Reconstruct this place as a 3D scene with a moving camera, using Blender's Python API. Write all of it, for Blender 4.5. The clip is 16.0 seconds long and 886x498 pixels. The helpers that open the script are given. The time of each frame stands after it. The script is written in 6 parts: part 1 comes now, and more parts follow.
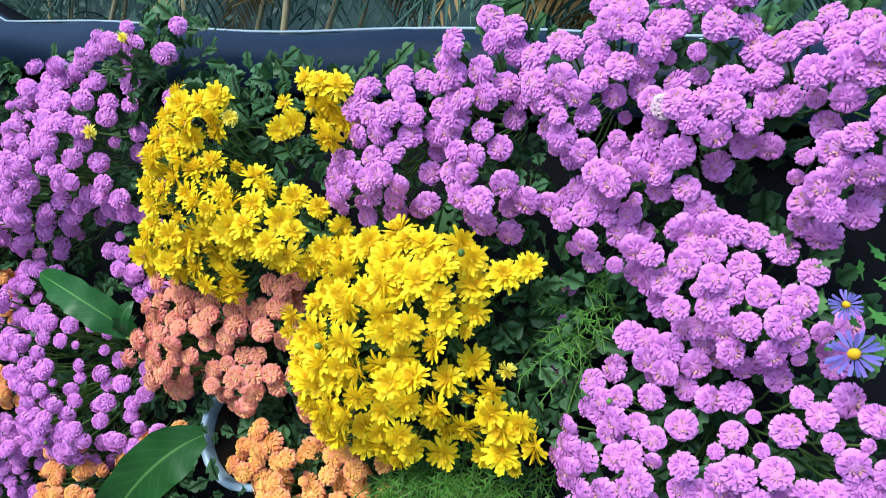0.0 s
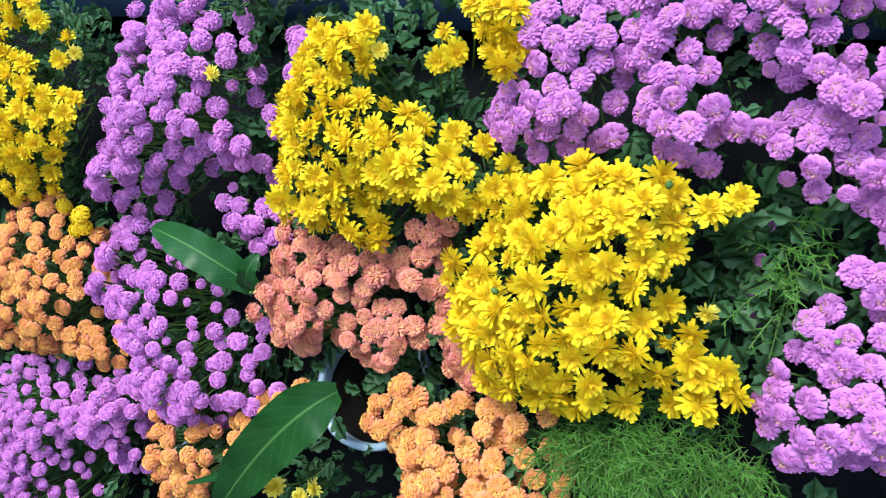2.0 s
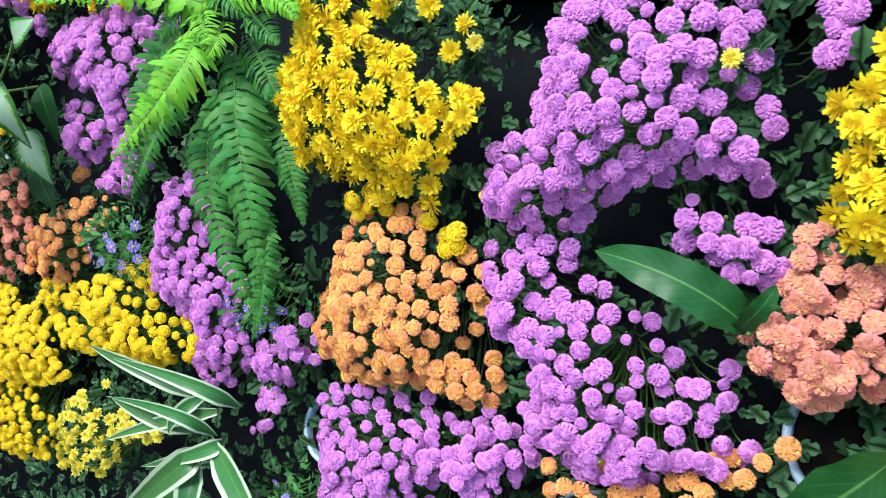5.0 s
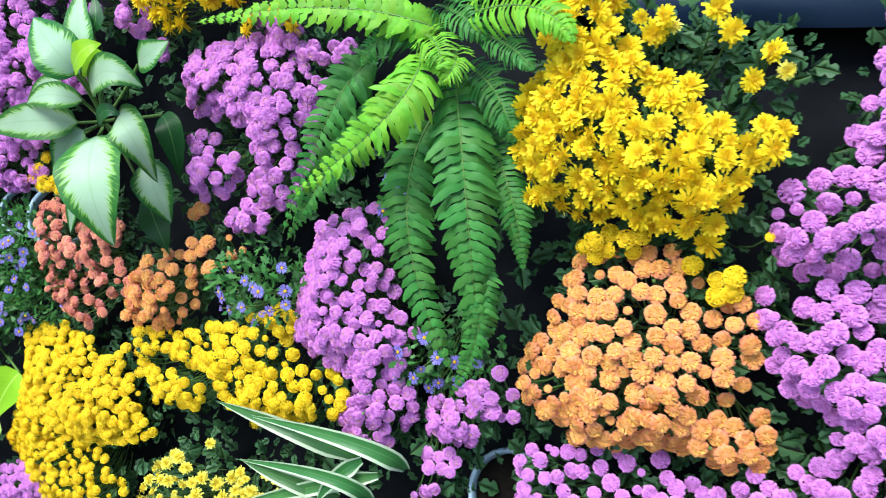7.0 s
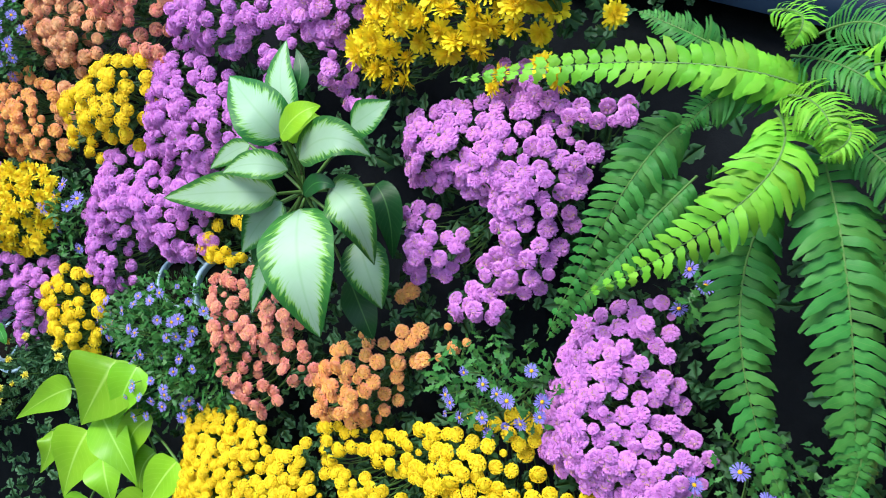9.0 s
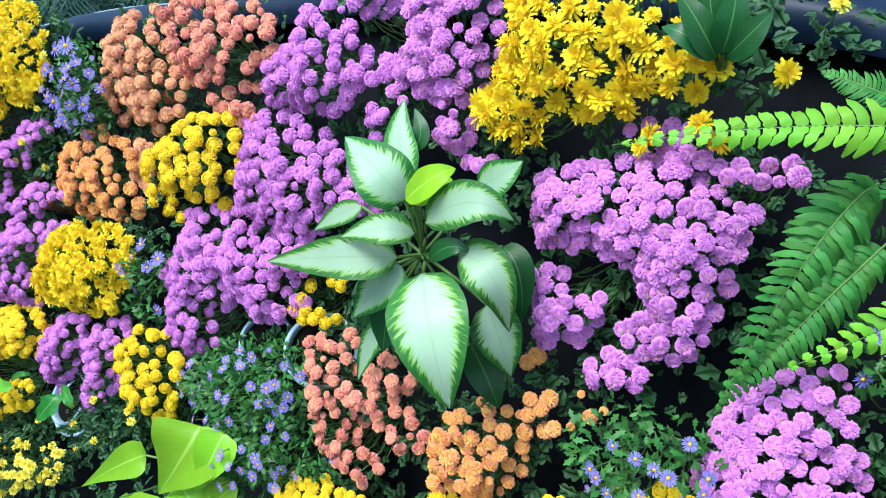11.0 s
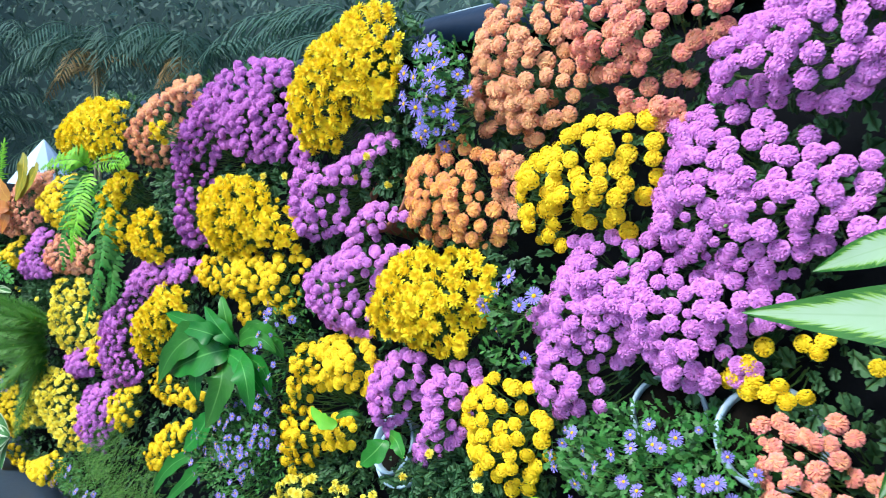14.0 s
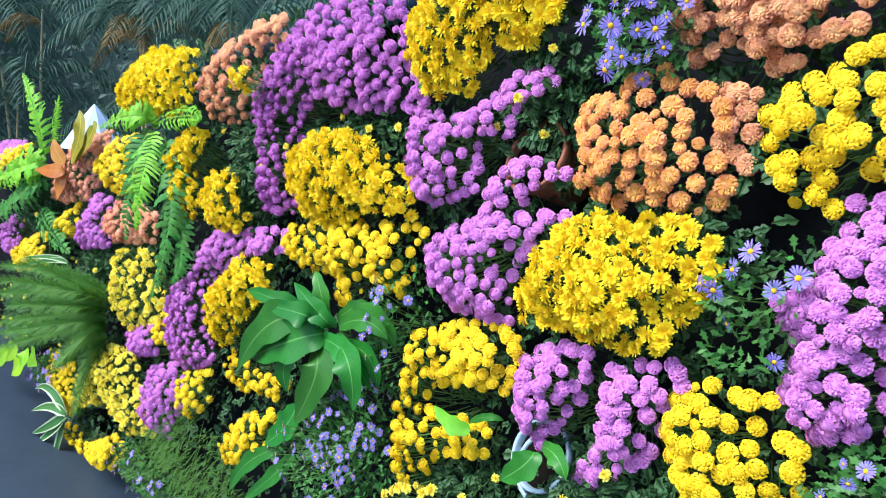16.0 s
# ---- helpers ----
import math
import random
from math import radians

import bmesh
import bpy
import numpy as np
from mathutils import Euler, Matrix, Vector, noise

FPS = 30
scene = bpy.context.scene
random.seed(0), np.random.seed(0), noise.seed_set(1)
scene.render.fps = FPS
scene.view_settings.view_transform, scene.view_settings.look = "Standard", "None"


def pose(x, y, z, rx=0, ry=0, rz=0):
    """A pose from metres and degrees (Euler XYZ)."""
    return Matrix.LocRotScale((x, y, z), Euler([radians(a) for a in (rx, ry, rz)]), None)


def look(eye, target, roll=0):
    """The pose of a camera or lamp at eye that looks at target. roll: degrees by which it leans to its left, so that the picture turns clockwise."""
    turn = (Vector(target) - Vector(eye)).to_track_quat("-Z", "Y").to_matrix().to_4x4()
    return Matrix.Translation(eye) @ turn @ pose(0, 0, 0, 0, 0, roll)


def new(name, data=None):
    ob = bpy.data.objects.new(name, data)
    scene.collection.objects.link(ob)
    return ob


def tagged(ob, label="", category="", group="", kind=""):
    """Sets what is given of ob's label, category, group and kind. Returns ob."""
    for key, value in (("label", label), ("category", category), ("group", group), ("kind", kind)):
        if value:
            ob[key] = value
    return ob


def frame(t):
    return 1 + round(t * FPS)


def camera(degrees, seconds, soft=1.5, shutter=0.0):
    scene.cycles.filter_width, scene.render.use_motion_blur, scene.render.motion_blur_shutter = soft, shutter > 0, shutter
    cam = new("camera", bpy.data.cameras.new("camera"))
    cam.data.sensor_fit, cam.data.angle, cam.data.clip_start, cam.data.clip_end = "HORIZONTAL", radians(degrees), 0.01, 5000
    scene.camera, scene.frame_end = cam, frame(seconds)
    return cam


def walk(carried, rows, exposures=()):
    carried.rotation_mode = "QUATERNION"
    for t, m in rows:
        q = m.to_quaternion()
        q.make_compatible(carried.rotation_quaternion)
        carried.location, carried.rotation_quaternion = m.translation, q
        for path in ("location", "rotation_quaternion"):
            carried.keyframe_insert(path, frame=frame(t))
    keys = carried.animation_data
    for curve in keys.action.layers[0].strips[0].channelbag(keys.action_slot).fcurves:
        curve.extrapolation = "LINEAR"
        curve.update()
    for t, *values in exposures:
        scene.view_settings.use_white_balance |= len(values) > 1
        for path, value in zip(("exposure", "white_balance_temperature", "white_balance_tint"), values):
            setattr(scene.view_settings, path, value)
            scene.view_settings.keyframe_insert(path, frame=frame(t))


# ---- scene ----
cam = camera(62.1, 16.0, soft=1.0, shutter=0.22)
PATH = [
    (0, (-0.0044, 0.0079, 1.7512), (-0.7348, 1.5558, 1.3402), 5.8),
    (0.5, (-0.0326, 0.0053, 1.7327), (-0.7506, 1.555, 1.3068), 5.7),
    (1, (-0.0678, 0.0018, 1.716), (-0.7779, 1.5514, 1.2778), 5.6),
    (1.5, (-0.1065, -0.0062, 1.7046), (-0.8254, 1.5338, 1.2478), 5.3),
    (2, (-0.161, -0.0264, 1.6958), (-0.8897, 1.503, 1.2188), 5.0),
    (2.5, (-0.2226, -0.0493, 1.694), (-0.9636, 1.4661, 1.1924), 4.7),
    (3, (-0.2781, -0.0792, 1.6922), (-1.0657, 1.4036, 1.1642), 4.0),
    (3.4, (-0.3159, -0.0959, 1.6843), (-1.137, 1.3693, 1.1616), 3.9),
    (3.5, (-0.3309, -0.095, 1.6887), (-1.1598, 1.3614, 1.1519), 3.4),
    (4, (-0.4303, -0.0801, 1.6702), (-1.3147, 1.3429, 1.1299), 2.5),
    (4.2, (-0.4717, -0.073, 1.6676), (-1.3728, 1.3402, 1.1317), 2.1),
    (6.3, (-0.8694, -0.1848, 1.6368), (-1.6773, 1.3121, 1.1862), 3.6),
    (6.5, (-0.9046, -0.2042, 1.6315), (-1.7002, 1.305, 1.1968), 3.8),
    (7, (-1.0014, -0.1971, 1.6148), (-1.804, 1.3138, 1.203), 3.8),
    (7.5, (-1.1273, -0.169, 1.6086), (-1.9976, 1.3068, 1.2047), 3.4),
    (8, (-1.2399, -0.1487, 1.6016), (-2.1525, 1.3068, 1.2179), 2.9),
    (8.5, (-1.2971, -0.1558, 1.6245), (-2.2273, 1.2936, 1.2619), 2.8),
    (9, (-1.3666, -0.1584, 1.6324), (-2.3065, 1.291, 1.2945), 2.8),
    (9.2, (-1.3974, -0.154, 1.6342), (-2.3373, 1.2945, 1.2936), 2.6),
    (11.3, (-1.5752, -0.249, 1.6588), (-2.5265, 1.2144, 1.4353), 2.0),
    (11.5, (-1.5902, -0.2702, 1.6562), (-2.5458, 1.1933, 1.4502), 2.2),
    (12, (-1.643, -0.3045, 1.6456), (-2.6761, 1.1088, 1.4626), 2.2),
    (12.5, (-1.7178, -0.2922, 1.6377), (-2.8195, 1.0683, 1.4573), 2.1),
    (13, (-1.8198, -0.264, 1.6368), (-3.0105, 1.0173, 1.4476), 1.9),
    (13.5, (-1.9316, -0.227, 1.628), (-3.1918, 0.9882, 1.4467), 2.2),
    (14, (-2.0319, -0.1786, 1.6069), (-3.381, 0.9346, 1.415), 2.1),
    (14.5, (-2.1182, -0.1338, 1.5858), (-3.5262, 0.9029, 1.3816), 2.0),
    (15, (-2.2132, -0.1434, 1.5752), (-3.6362, 0.8677, 1.3517), 2.3),
    (15.5, (-2.3188, -0.1558, 1.5646), (-3.7294, 0.8694, 1.3244), 2.5),
    (16, (-2.4314, -0.1575, 1.547), (-3.8245, 0.8879, 1.291), 2.3),
]
walk(cam, [(t, look(eye, target, roll)) for t, eye, target, roll in PATH], [(0, 1.02, 6040, 6), (3.5, 1.07, 6020, 4), (6.5, 1.2, 6100, 4), (9, 1.12, 6100, 3), (11.5, 1.32, 5780, 2), (12.5, 1.3, 5830, 2), (14.5, 1.36, 6080, 5), (16, 1.4, 6120, 7)])

# ---- daylight: open shade under a bright overcast sky ----
world = bpy.data.worlds.new("sky")
scene.world = world
world.use_nodes = True
wn = world.node_tree.nodes
sky = wn.new("ShaderNodeTexSky")
sky.sky_type, sky.sun_disc = "NISHITA", False
sky.sun_elevation, sky.sun_rotation = radians(52), radians(200)
wn["Background"].inputs["Strength"].default_value = 0.15
world.node_tree.links.new(sky.outputs[0], wn["Background"].inputs[0])
sun = new("sun", bpy.data.lights.new("sun", "SUN"))
sun.data.energy, sun.data.angle, sun.data.color = 2.6, radians(30), (1.0, 0.97, 0.92)
sun.matrix_world = look((-3.0, -4.0, 6.0), (-2.0, 0.5, 0.9))


# ---- materials ----
class Shader:
    """A node material with short calls for its nodes."""

    def __init__(self, name, rough=0.6, spec=0.3):
        self.mat = bpy.data.materials.new(name)
        self.mat.use_nodes = True
        self.nt = self.mat.node_tree
        self.out = self.nt.nodes["Principled BSDF"]
        self.out.inputs["Roughness"].default_value = rough
        self.out.inputs["Specular IOR Level"].default_value = spec

    def node(self, kind, **sets):
        n = self.nt.nodes.new("ShaderNode" + kind)
        for key, value in sets.items():
            n.inputs[key.replace("_", " ")].default_value = value
        return n

    def link(self, a, b):
        self.nt.links.new(a, b)

    def math(self, op, a, b=None, c=None, clamp=False):
        n = self.nt.nodes.new("ShaderNodeMath")
        n.operation, n.use_clamp = op, clamp
        for i, v in enumerate((a, b, c)):
            if v is None:
                continue
            if isinstance(v, (int, float)):
                n.inputs[i].default_value = v
            else:
                self.link(v, n.inputs[i])
        return n.outputs[0]

    def ramp(self, fac, *stops):
        n = self.nt.nodes.new("ShaderNodeValToRGB")
        while len(n.color_ramp.elements) < len(stops):
            n.color_ramp.elements.new(0.5)
        for e, (at, col) in zip(n.color_ramp.elements, stops):
            e.position, e.color = at, (*col, 1)
        self.link(fac, n.inputs[0])
        return n.outputs[0]

    def mix(self, fac, a, b, mode="MIX"):
        n = self.nt.nodes.new("ShaderNodeMix")
        n.data_type, n.blend_type = "RGBA", mode
        for i, v in ((0, fac), (6, a), (7, b)):
            if isinstance(v, (int, float)):
                n.inputs[i].default_value = v
            elif isinstance(v, tuple):
                n.inputs[i].default_value = (*v, 1)
            else:
                self.link(v, n.inputs[i])
        return n.outputs[2]

    def noise(self, scale, detail=3.0, coords="Object"):
        n = self.node("TexNoise", Scale=scale, Detail=detail)
        self.link(self.node("TexCoord").outputs[coords], n.inputs["Vector"])
        return n.outputs["Fac"]

    def bump(self, height, strength=0.3, distance=0.002):
        n = self.node("Bump", Strength=strength, Distance=distance)
        self.link(height, n.inputs["Height"])
        self.link(n.outputs[0], self.out.inputs["Normal"])

    def colour(self, socket):
        self.link(socket, self.out.inputs["Base Color"])
        return self.mat

    def vary(self, socket, amount=0.2, hue=0.02):
        """Each object (and each loose leaf) its own tint and depth."""
        rnd = self.math("FRACT", self.math("ADD", self.node("ObjectInfo").outputs["Random"], self.node("NewGeometry").outputs["Random Per Island"]))
        n = self.node("HueSaturation")
        self.link(socket, n.inputs["Color"])
        self.link(self.math("MULTIPLY_ADD", rnd, 2 * hue, 0.5 - hue), n.inputs["Hue"])
        self.link(self.math("MULTIPLY_ADD", self.math("FRACT", self.math("MULTIPLY", rnd, 7.3)), 2 * amount, 1 - amount), n.inputs["Value"])
        return n.outputs[0]


def petal_material(name, heart, middle, tip, hue=0.012, amount=0.14, sheer=0.25, heart_at=0.10):
    """Petal pigment from the flower's heart to its rim, along v; pompon roots also get painted shading."""
    s = Shader(name, 0.55, 0.25)
    xyz = s.node("SeparateXYZ")
    s.link(s.node("TexCoord").outputs["UV"], xyz.inputs[0])
    far = xyz.outputs[1]
    far = s.math("MULTIPLY_ADD", s.math("SUBTRACT", s.noise(9.0), 0.5), 0.25, far)
    col = s.ramp(far, (heart_at, heart), (heart_at * 3.2 + 0.08, middle), (0.95, tip))
    fine = s.noise(26.0, 2.0)
    col = s.mix(s.math("MULTIPLY", fine, 0.35), col, tuple(min(1, c * 1.25 + 0.03) for c in tip))
    col = s.vary(col, amount, hue)
    s.colour(col)
    s.bump(fine, 0.25, 0.02)
    s.out.inputs["Subsurface Weight"].default_value = 0.0
    if sheer:
        t = s.node("BsdfTranslucent")
        s.link(col, t.inputs[0])
        m = s.node("MixShader", Fac=sheer)
        s.link(s.out.outputs[0], m.inputs[1])
        s.link(t.outputs[0], m.inputs[2])
        s.link(m.outputs[0], s.nt.nodes["Material Output"].inputs[0])
    return s.mat


def leaf_material(name, dark, light, gloss=0.45, vein=(0.12, 0.22, 0.06), sheer=0.2, scale=60.0, edge=None, cream=None, veins=0.08):
    """Leaf green along the blade's own u (across) and v (along): midrib, side veins, and a pale margin or a cream middle where asked."""
    s = Shader(name, gloss, 0.25)
    uv = s.node("SeparateXYZ")
    s.link(s.node("TexCoord").outputs["UV"], uv.inputs[0])
    across = s.math("ABSOLUTE", s.math("MULTIPLY_ADD", uv.outputs[0], 2.0, -1.0))
    along = uv.outputs[1]
    grain = s.noise(scale, 4.0)
    col = s.mix(grain, dark, light)
    if cream:
        jag = s.node("TexNoise", Scale=26.0, Detail=3.0)
        mp = s.node("Mapping")
        mp.inputs["Scale"].default_value = (0.16, 1.5, 1.0)
        slant = s.node("CombineXYZ")
        s.link(uv.outputs[0], slant.inputs[0])
        s.link(s.math("SUBTRACT", along, s.math("MULTIPLY", across, 0.2)), slant.inputs[1])
        s.link(slant.outputs[0], mp.inputs[0])
        s.link(mp.outputs[0], jag.inputs["Vector"])
        reach = s.math("ADD", across, s.math("MULTIPLY", s.math("POWER", s.math("ABSOLUTE", s.math("SUBTRACT", along, 0.45)), 2.0), 1.3))
        reach = s.math("MULTIPLY_ADD", s.math("SUBTRACT", jag.outputs["Fac"], 0.5), 1.05, reach)
        flush = s.ramp(reach, (0.72, (1, 1, 1)), (0.86, (0, 0, 0)))
        pale = s.ramp(reach, (0.50, (1, 1, 1)), (0.64, (0.7, 0.7, 0.7)), (0.74, (0, 0, 0)))
        col = s.mix(flush, col, (0.17, 0.38, 0.05))
        soft = s.mix(s.noise(20.0), cream, (cream[0] * 0.75, cream[1] * 0.88, cream[2] * 0.62))
        col = s.mix(pale, col, soft)
    if edge:
        rim = s.ramp(s.math("MULTIPLY_ADD", s.math("SUBTRACT", grain, 0.5), 0.15, across), (0.66, (0, 0, 0)), (0.74, (1, 1, 1)))
        col = s.mix(rim, col, edge)
    rib = s.ramp(across, (0.0, (1, 1, 1)), (0.07, (0, 0, 0)))
    col = s.mix(s.math("MULTIPLY", rib, 0.7), col, vein)
    wave = s.math("SINE", s.math("MULTIPLY", s.math("SUBTRACT", along, s.math("MULTIPLY", across, 0.22)), 70.0))
    col = s.mix(s.math("MULTIPLY", s.math("GREATER_THAN", wave, 0.93), veins), col, vein)
    col = s.vary(col, 0.22, 0.012)
    s.colour(col)
    s.bump(s.math("MULTIPLY_ADD", wave, veins * 1.2, grain), 0.2, 0.001)
    if sheer:
        t = s.node("BsdfTranslucent")
        s.link(col, t.inputs[0])
        m = s.node("MixShader", Fac=sheer)
        s.link(s.out.outputs[0], m.inputs[1])
        s.link(t.outputs[0], m.inputs[2])
        s.link(m.outputs[0], s.nt.nodes["Material Output"].inputs[0])
    return s.mat


def plain_material(name, a, b, rough, scale, spec=0.3, bump=0.3, depth=0.002):
    s = Shader(name, rough, spec)
    g = s.mix(s.noise(scale, 6.0), a, b)
    g = s.mix(s.math("MULTIPLY", s.ramp(s.noise(scale * 0.13, 2.0), (0.45, (0, 0, 0)), (0.7, (1, 1, 1))), 0.5), g, tuple(c * 0.6 for c in a))
    s.colour(g)
    s.bump(s.noise(scale * 3), bump, depth)
    return s.mat


MAT = {
    "mauve": petal_material("mauve petals", (0.50, 0.29, 0.11), (0.55, 0.16, 0.54), (0.70, 0.31, 0.72), heart_at=0.06),
    "violet": petal_material("violet petals", (0.48, 0.15, 0.46), (0.45, 0.125, 0.45), (0.57, 0.20, 0.59), heart_at=0.04),
    "daisy": petal_material("lemon yellow petals", (0.72, 0.45, 0.01), (0.84, 0.60, 0.008), (0.88, 0.70, 0.012), 0.008, 0.08, 0.3),
    "button": petal_material("golden yellow petals", (0.76, 0.42, 0.005), (0.86, 0.58, 0.006), (0.90, 0.66, 0.012), 0.008, 0.10, 0.3),
    "pale": petal_material("pale yellow petals", (0.70, 0.50, 0.01), (0.85, 0.68, 0.03), (0.88, 0.80, 0.16), 0.01, 0.1, 0.3),
    "apricot": petal_material("apricot petals", (0.88, 0.50, 0.05), (0.82, 0.40, 0.09), (0.74, 0.28, 0.18), 0.014, 0.12),
    "coral": petal_material("coral petals", (0.82, 0.42, 0.14), (0.75, 0.30, 0.18), (0.69, 0.25, 0.24), 0.018, 0.14),
    "copper": petal_material("copper petals", (0.82, 0.48, 0.15), (0.77, 0.38, 0.17), (0.70, 0.31, 0.23), 0.014, 0.14),
    "aster": petal_material("blue-violet petals", (0.25, 0.18, 0.60), (0.22, 0.165, 0.62), (0.27, 0.22, 0.69), 0.012, 0.12),
    "eye": plain_material("yellow pollen", (0.75, 0.45, 0.01), (0.62, 0.30, 0.01), 0.8, 30.0),
    "white": petal_material("white petals", (0.7, 0.5, 0.4), (0.68, 0.5, 0.6), (0.72, 0.58, 0.68)),
    "mum_leaf": leaf_material("chrysanthemum leaves", (0.026, 0.076, 0.032), (0.056, 0.14, 0.048), 0.5, veins=0.0),
    "aster_leaf": leaf_material("daisy leaves", (0.026, 0.11, 0.024), (0.066, 0.205, 0.04), 0.45, veins=0.0),
    "stem": plain_material("green stems", (0.07, 0.15, 0.03), (0.12, 0.22, 0.05), 0.5, 80.0),
    "strap": leaf_material("dark glossy fern leaf", (0.006, 0.045, 0.010), (0.016, 0.085, 0.016), 0.4, (0.10, 0.25, 0.06), 0.12, 14.0),
    "fern": leaf_material("fern green", (0.032, 0.15, 0.026), (0.085, 0.28, 0.048), 0.5, (0.10, 0.22, 0.05), 0.3),
    "fern_lime": leaf_material("young fern green", (0.13, 0.38, 0.02), (0.24, 0.54, 0.04), 0.5, (0.2, 0.4, 0.05), 0.35),
    "dumb_cane": leaf_material("cream-splashed leaf", (0.012, 0.09, 0.016), (0.04, 0.18, 0.026), 0.45, (0.25, 0.40, 0.22), 0.2, 30.0, cream=(0.35, 0.48, 0.36)),
    "spider": leaf_material("striped strap leaf", (0.03, 0.12, 0.03), (0.07, 0.20, 0.05), 0.35, (0.12, 0.25, 0.08), 0.2, 30.0, edge=(0.48, 0.58, 0.38)),
    "lime": leaf_material("lime green leaf", (0.19, 0.42, 0.012), (0.29, 0.53, 0.025), 0.35, (0.5, 0.75, 0.15), 0.3, 20.0),
    "antler": leaf_material("mid green leathery leaf", (0.014, 0.11, 0.014), (0.035, 0.19, 0.022), 0.35, (0.16, 0.38, 0.10), 0.2, 25.0),
    "needle": leaf_material("feathery green", (0.036, 0.135, 0.012), (0.095, 0.26, 0.026), 0.55),
    "croton": leaf_material("croton leaf", (0.05, 0.12, 0.02), (0.38, 0.28, 0.02), 0.35, (0.75, 0.50, 0.04), 0.2, 18.0),
    "croton_red": leaf_material("rusty croton leaf", (0.25, 0.07, 0.02), (0.55, 0.24, 0.03), 0.4, (0.6, 0.3, 0.05), 0.2, 18.0),
    "pot": plain_material("pale plastic", (0.28, 0.40, 0.50), (0.36, 0.48, 0.58), 0.35, 25.0, 0.5, 0.05),
    "clay": plain_material("terracotta", (0.20, 0.07, 0.04), (0.28, 0.11, 0.06), 0.7, 40.0),
    "soil": plain_material("peat", (0.004, 0.0035, 0.003), (0.010, 0.008, 0.006), 0.95, 90.0, 0.05),
    "felt": plain_material("black planting felt", (0.005, 0.006, 0.008), (0.010, 0.011, 0.013), 0.95, 120.0, 0.04),
    "vinyl": plain_material("dark blue vinyl sheet", (0.004, 0.011, 0.027), (0.009, 0.019, 0.040), 0.40, 9.0, 0.13, 0.25, 0.004),
    # Pale colour of the painted edge highlight, shared with the parasol pole.
    "highlight_and_pole": plain_material("pale highlight and pole", (0.20, 0.27, 0.33), (0.28, 0.36, 0.42), 0.5, 40.0),
    "asphalt": plain_material("dark wet paving", (0.016, 0.027, 0.044), (0.028, 0.044, 0.068), 0.45, 30.0, 0.4, 0.3, 0.003),
    "bark": plain_material("palm cane", (0.22, 0.20, 0.11), (0.34, 0.30, 0.18), 0.7, 20.0),
    # Fresh palm and shrub greens carry a bluish tint that paints in haze.
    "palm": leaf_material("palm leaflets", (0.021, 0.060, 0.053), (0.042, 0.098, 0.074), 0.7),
    "palm_dry": leaf_material("dry palm leaflets", (0.20, 0.13, 0.05), (0.30, 0.19, 0.07), 0.7),
    "hedge": leaf_material("dark haze-tinted shrub leaves", (0.022, 0.056, 0.054), (0.044, 0.094, 0.084), 0.6),
    "backing": plain_material("painted deep shrub shade", (0.018, 0.044, 0.045), (0.030, 0.062, 0.062), 0.9, 3.0),
    "canvas": plain_material("pale blue canvas", (0.40, 0.52, 0.66), (0.50, 0.60, 0.72), 0.6, 12.0),
}


# ---- geometry helpers ----
class Geo:
    """Vertices, faces with uv, and material slots of one mesh."""

    def __init__(self):
        self.v, self.f, self.uv, self.slot = [], [], [], []

    def vert(self, p, u=0.5, v=0.5):
        self.v.append(tuple(p))
        self.uv.append((u, v))
        return len(self.v) - 1

    def face(self, *ids, slot=0):
        self.f.append(ids)
        self.slot.append(slot)

    def mesh(self, name, *mats, smooth=True):
        me = bpy.data.meshes.new(name)
        me.from_pydata(self.v, [], self.f)
        for m in mats:
            me.materials.append(MAT[m])
        layer = me.uv_layers.new(name="UVMap")
        ids = np.empty(len(me.loops), dtype=np.int32)
        me.loops.foreach_get("vertex_index", ids)
        layer.data.foreach_set("uv", np.array(self.uv, dtype=np.float32)[ids].ravel())
        me.polygons.foreach_set("material_index", self.slot)
        me.polygons.foreach_set("use_smooth", [smooth] * len(self.f))
        me.update()
        return me


def part(name, mesh, parent, label="", at=None):
    """One mesh object under a thing or a part; the thing's Empty is only shifted, never turned."""
    ob = new(name, mesh)
    ob.parent = parent
    if at is not None:
        ob.matrix_basis = at
    if label:
        ob["label"] = label
    return ob


def bezier(a, b, c, n):
    a, b, c = Vector(a), Vector(b), Vector(c)
    return [a * (1 - t) ** 2 + b * 2 * t * (1 - t) + c * t * t for t in (i / n for i in range(n + 1))]


def blade(g, pts, face, width, fold=0.15, wave=0.0, waves=5.0, slot=0, cup=0.0):
    """A leaf blade along pts, its upper side towards face; width(v) is the half width."""
    n = len(pts) - 1
    prev = None
    for i, p in enumerate(pts):
        t = (pts[min(i + 1, n)] - pts[max(i - 1, 0)]).normalized()
        side = t.cross(face)
        side = side.normalized() if side.length > 1e-4 else Vector((1, 0, 0))
        up = side.cross(t).normalized()
        v = i / n
        w = width(v)
        lift = fold * w
        a = math.sin(v * waves * 6.283) * wave * w
        b = math.sin(v * waves * 6.283 + 1.7) * wave * w
        row = (g.vert(p - side * w + up * (lift + a), 0.0, v), g.vert(p - side * w * 0.5 + up * (lift * 0.4 + cup * w), 0.25, v), g.vert(p, 0.5, v),
               g.vert(p + side * w * 0.5 + up * (lift * 0.4 + cup * w), 0.75, v), g.vert(p + side * w + up * (lift + b), 1.0, v))
        if prev:
            for k in range(4):
                g.face(prev[k], row[k], row[k + 1], prev[k + 1], slot=slot)
        prev = row


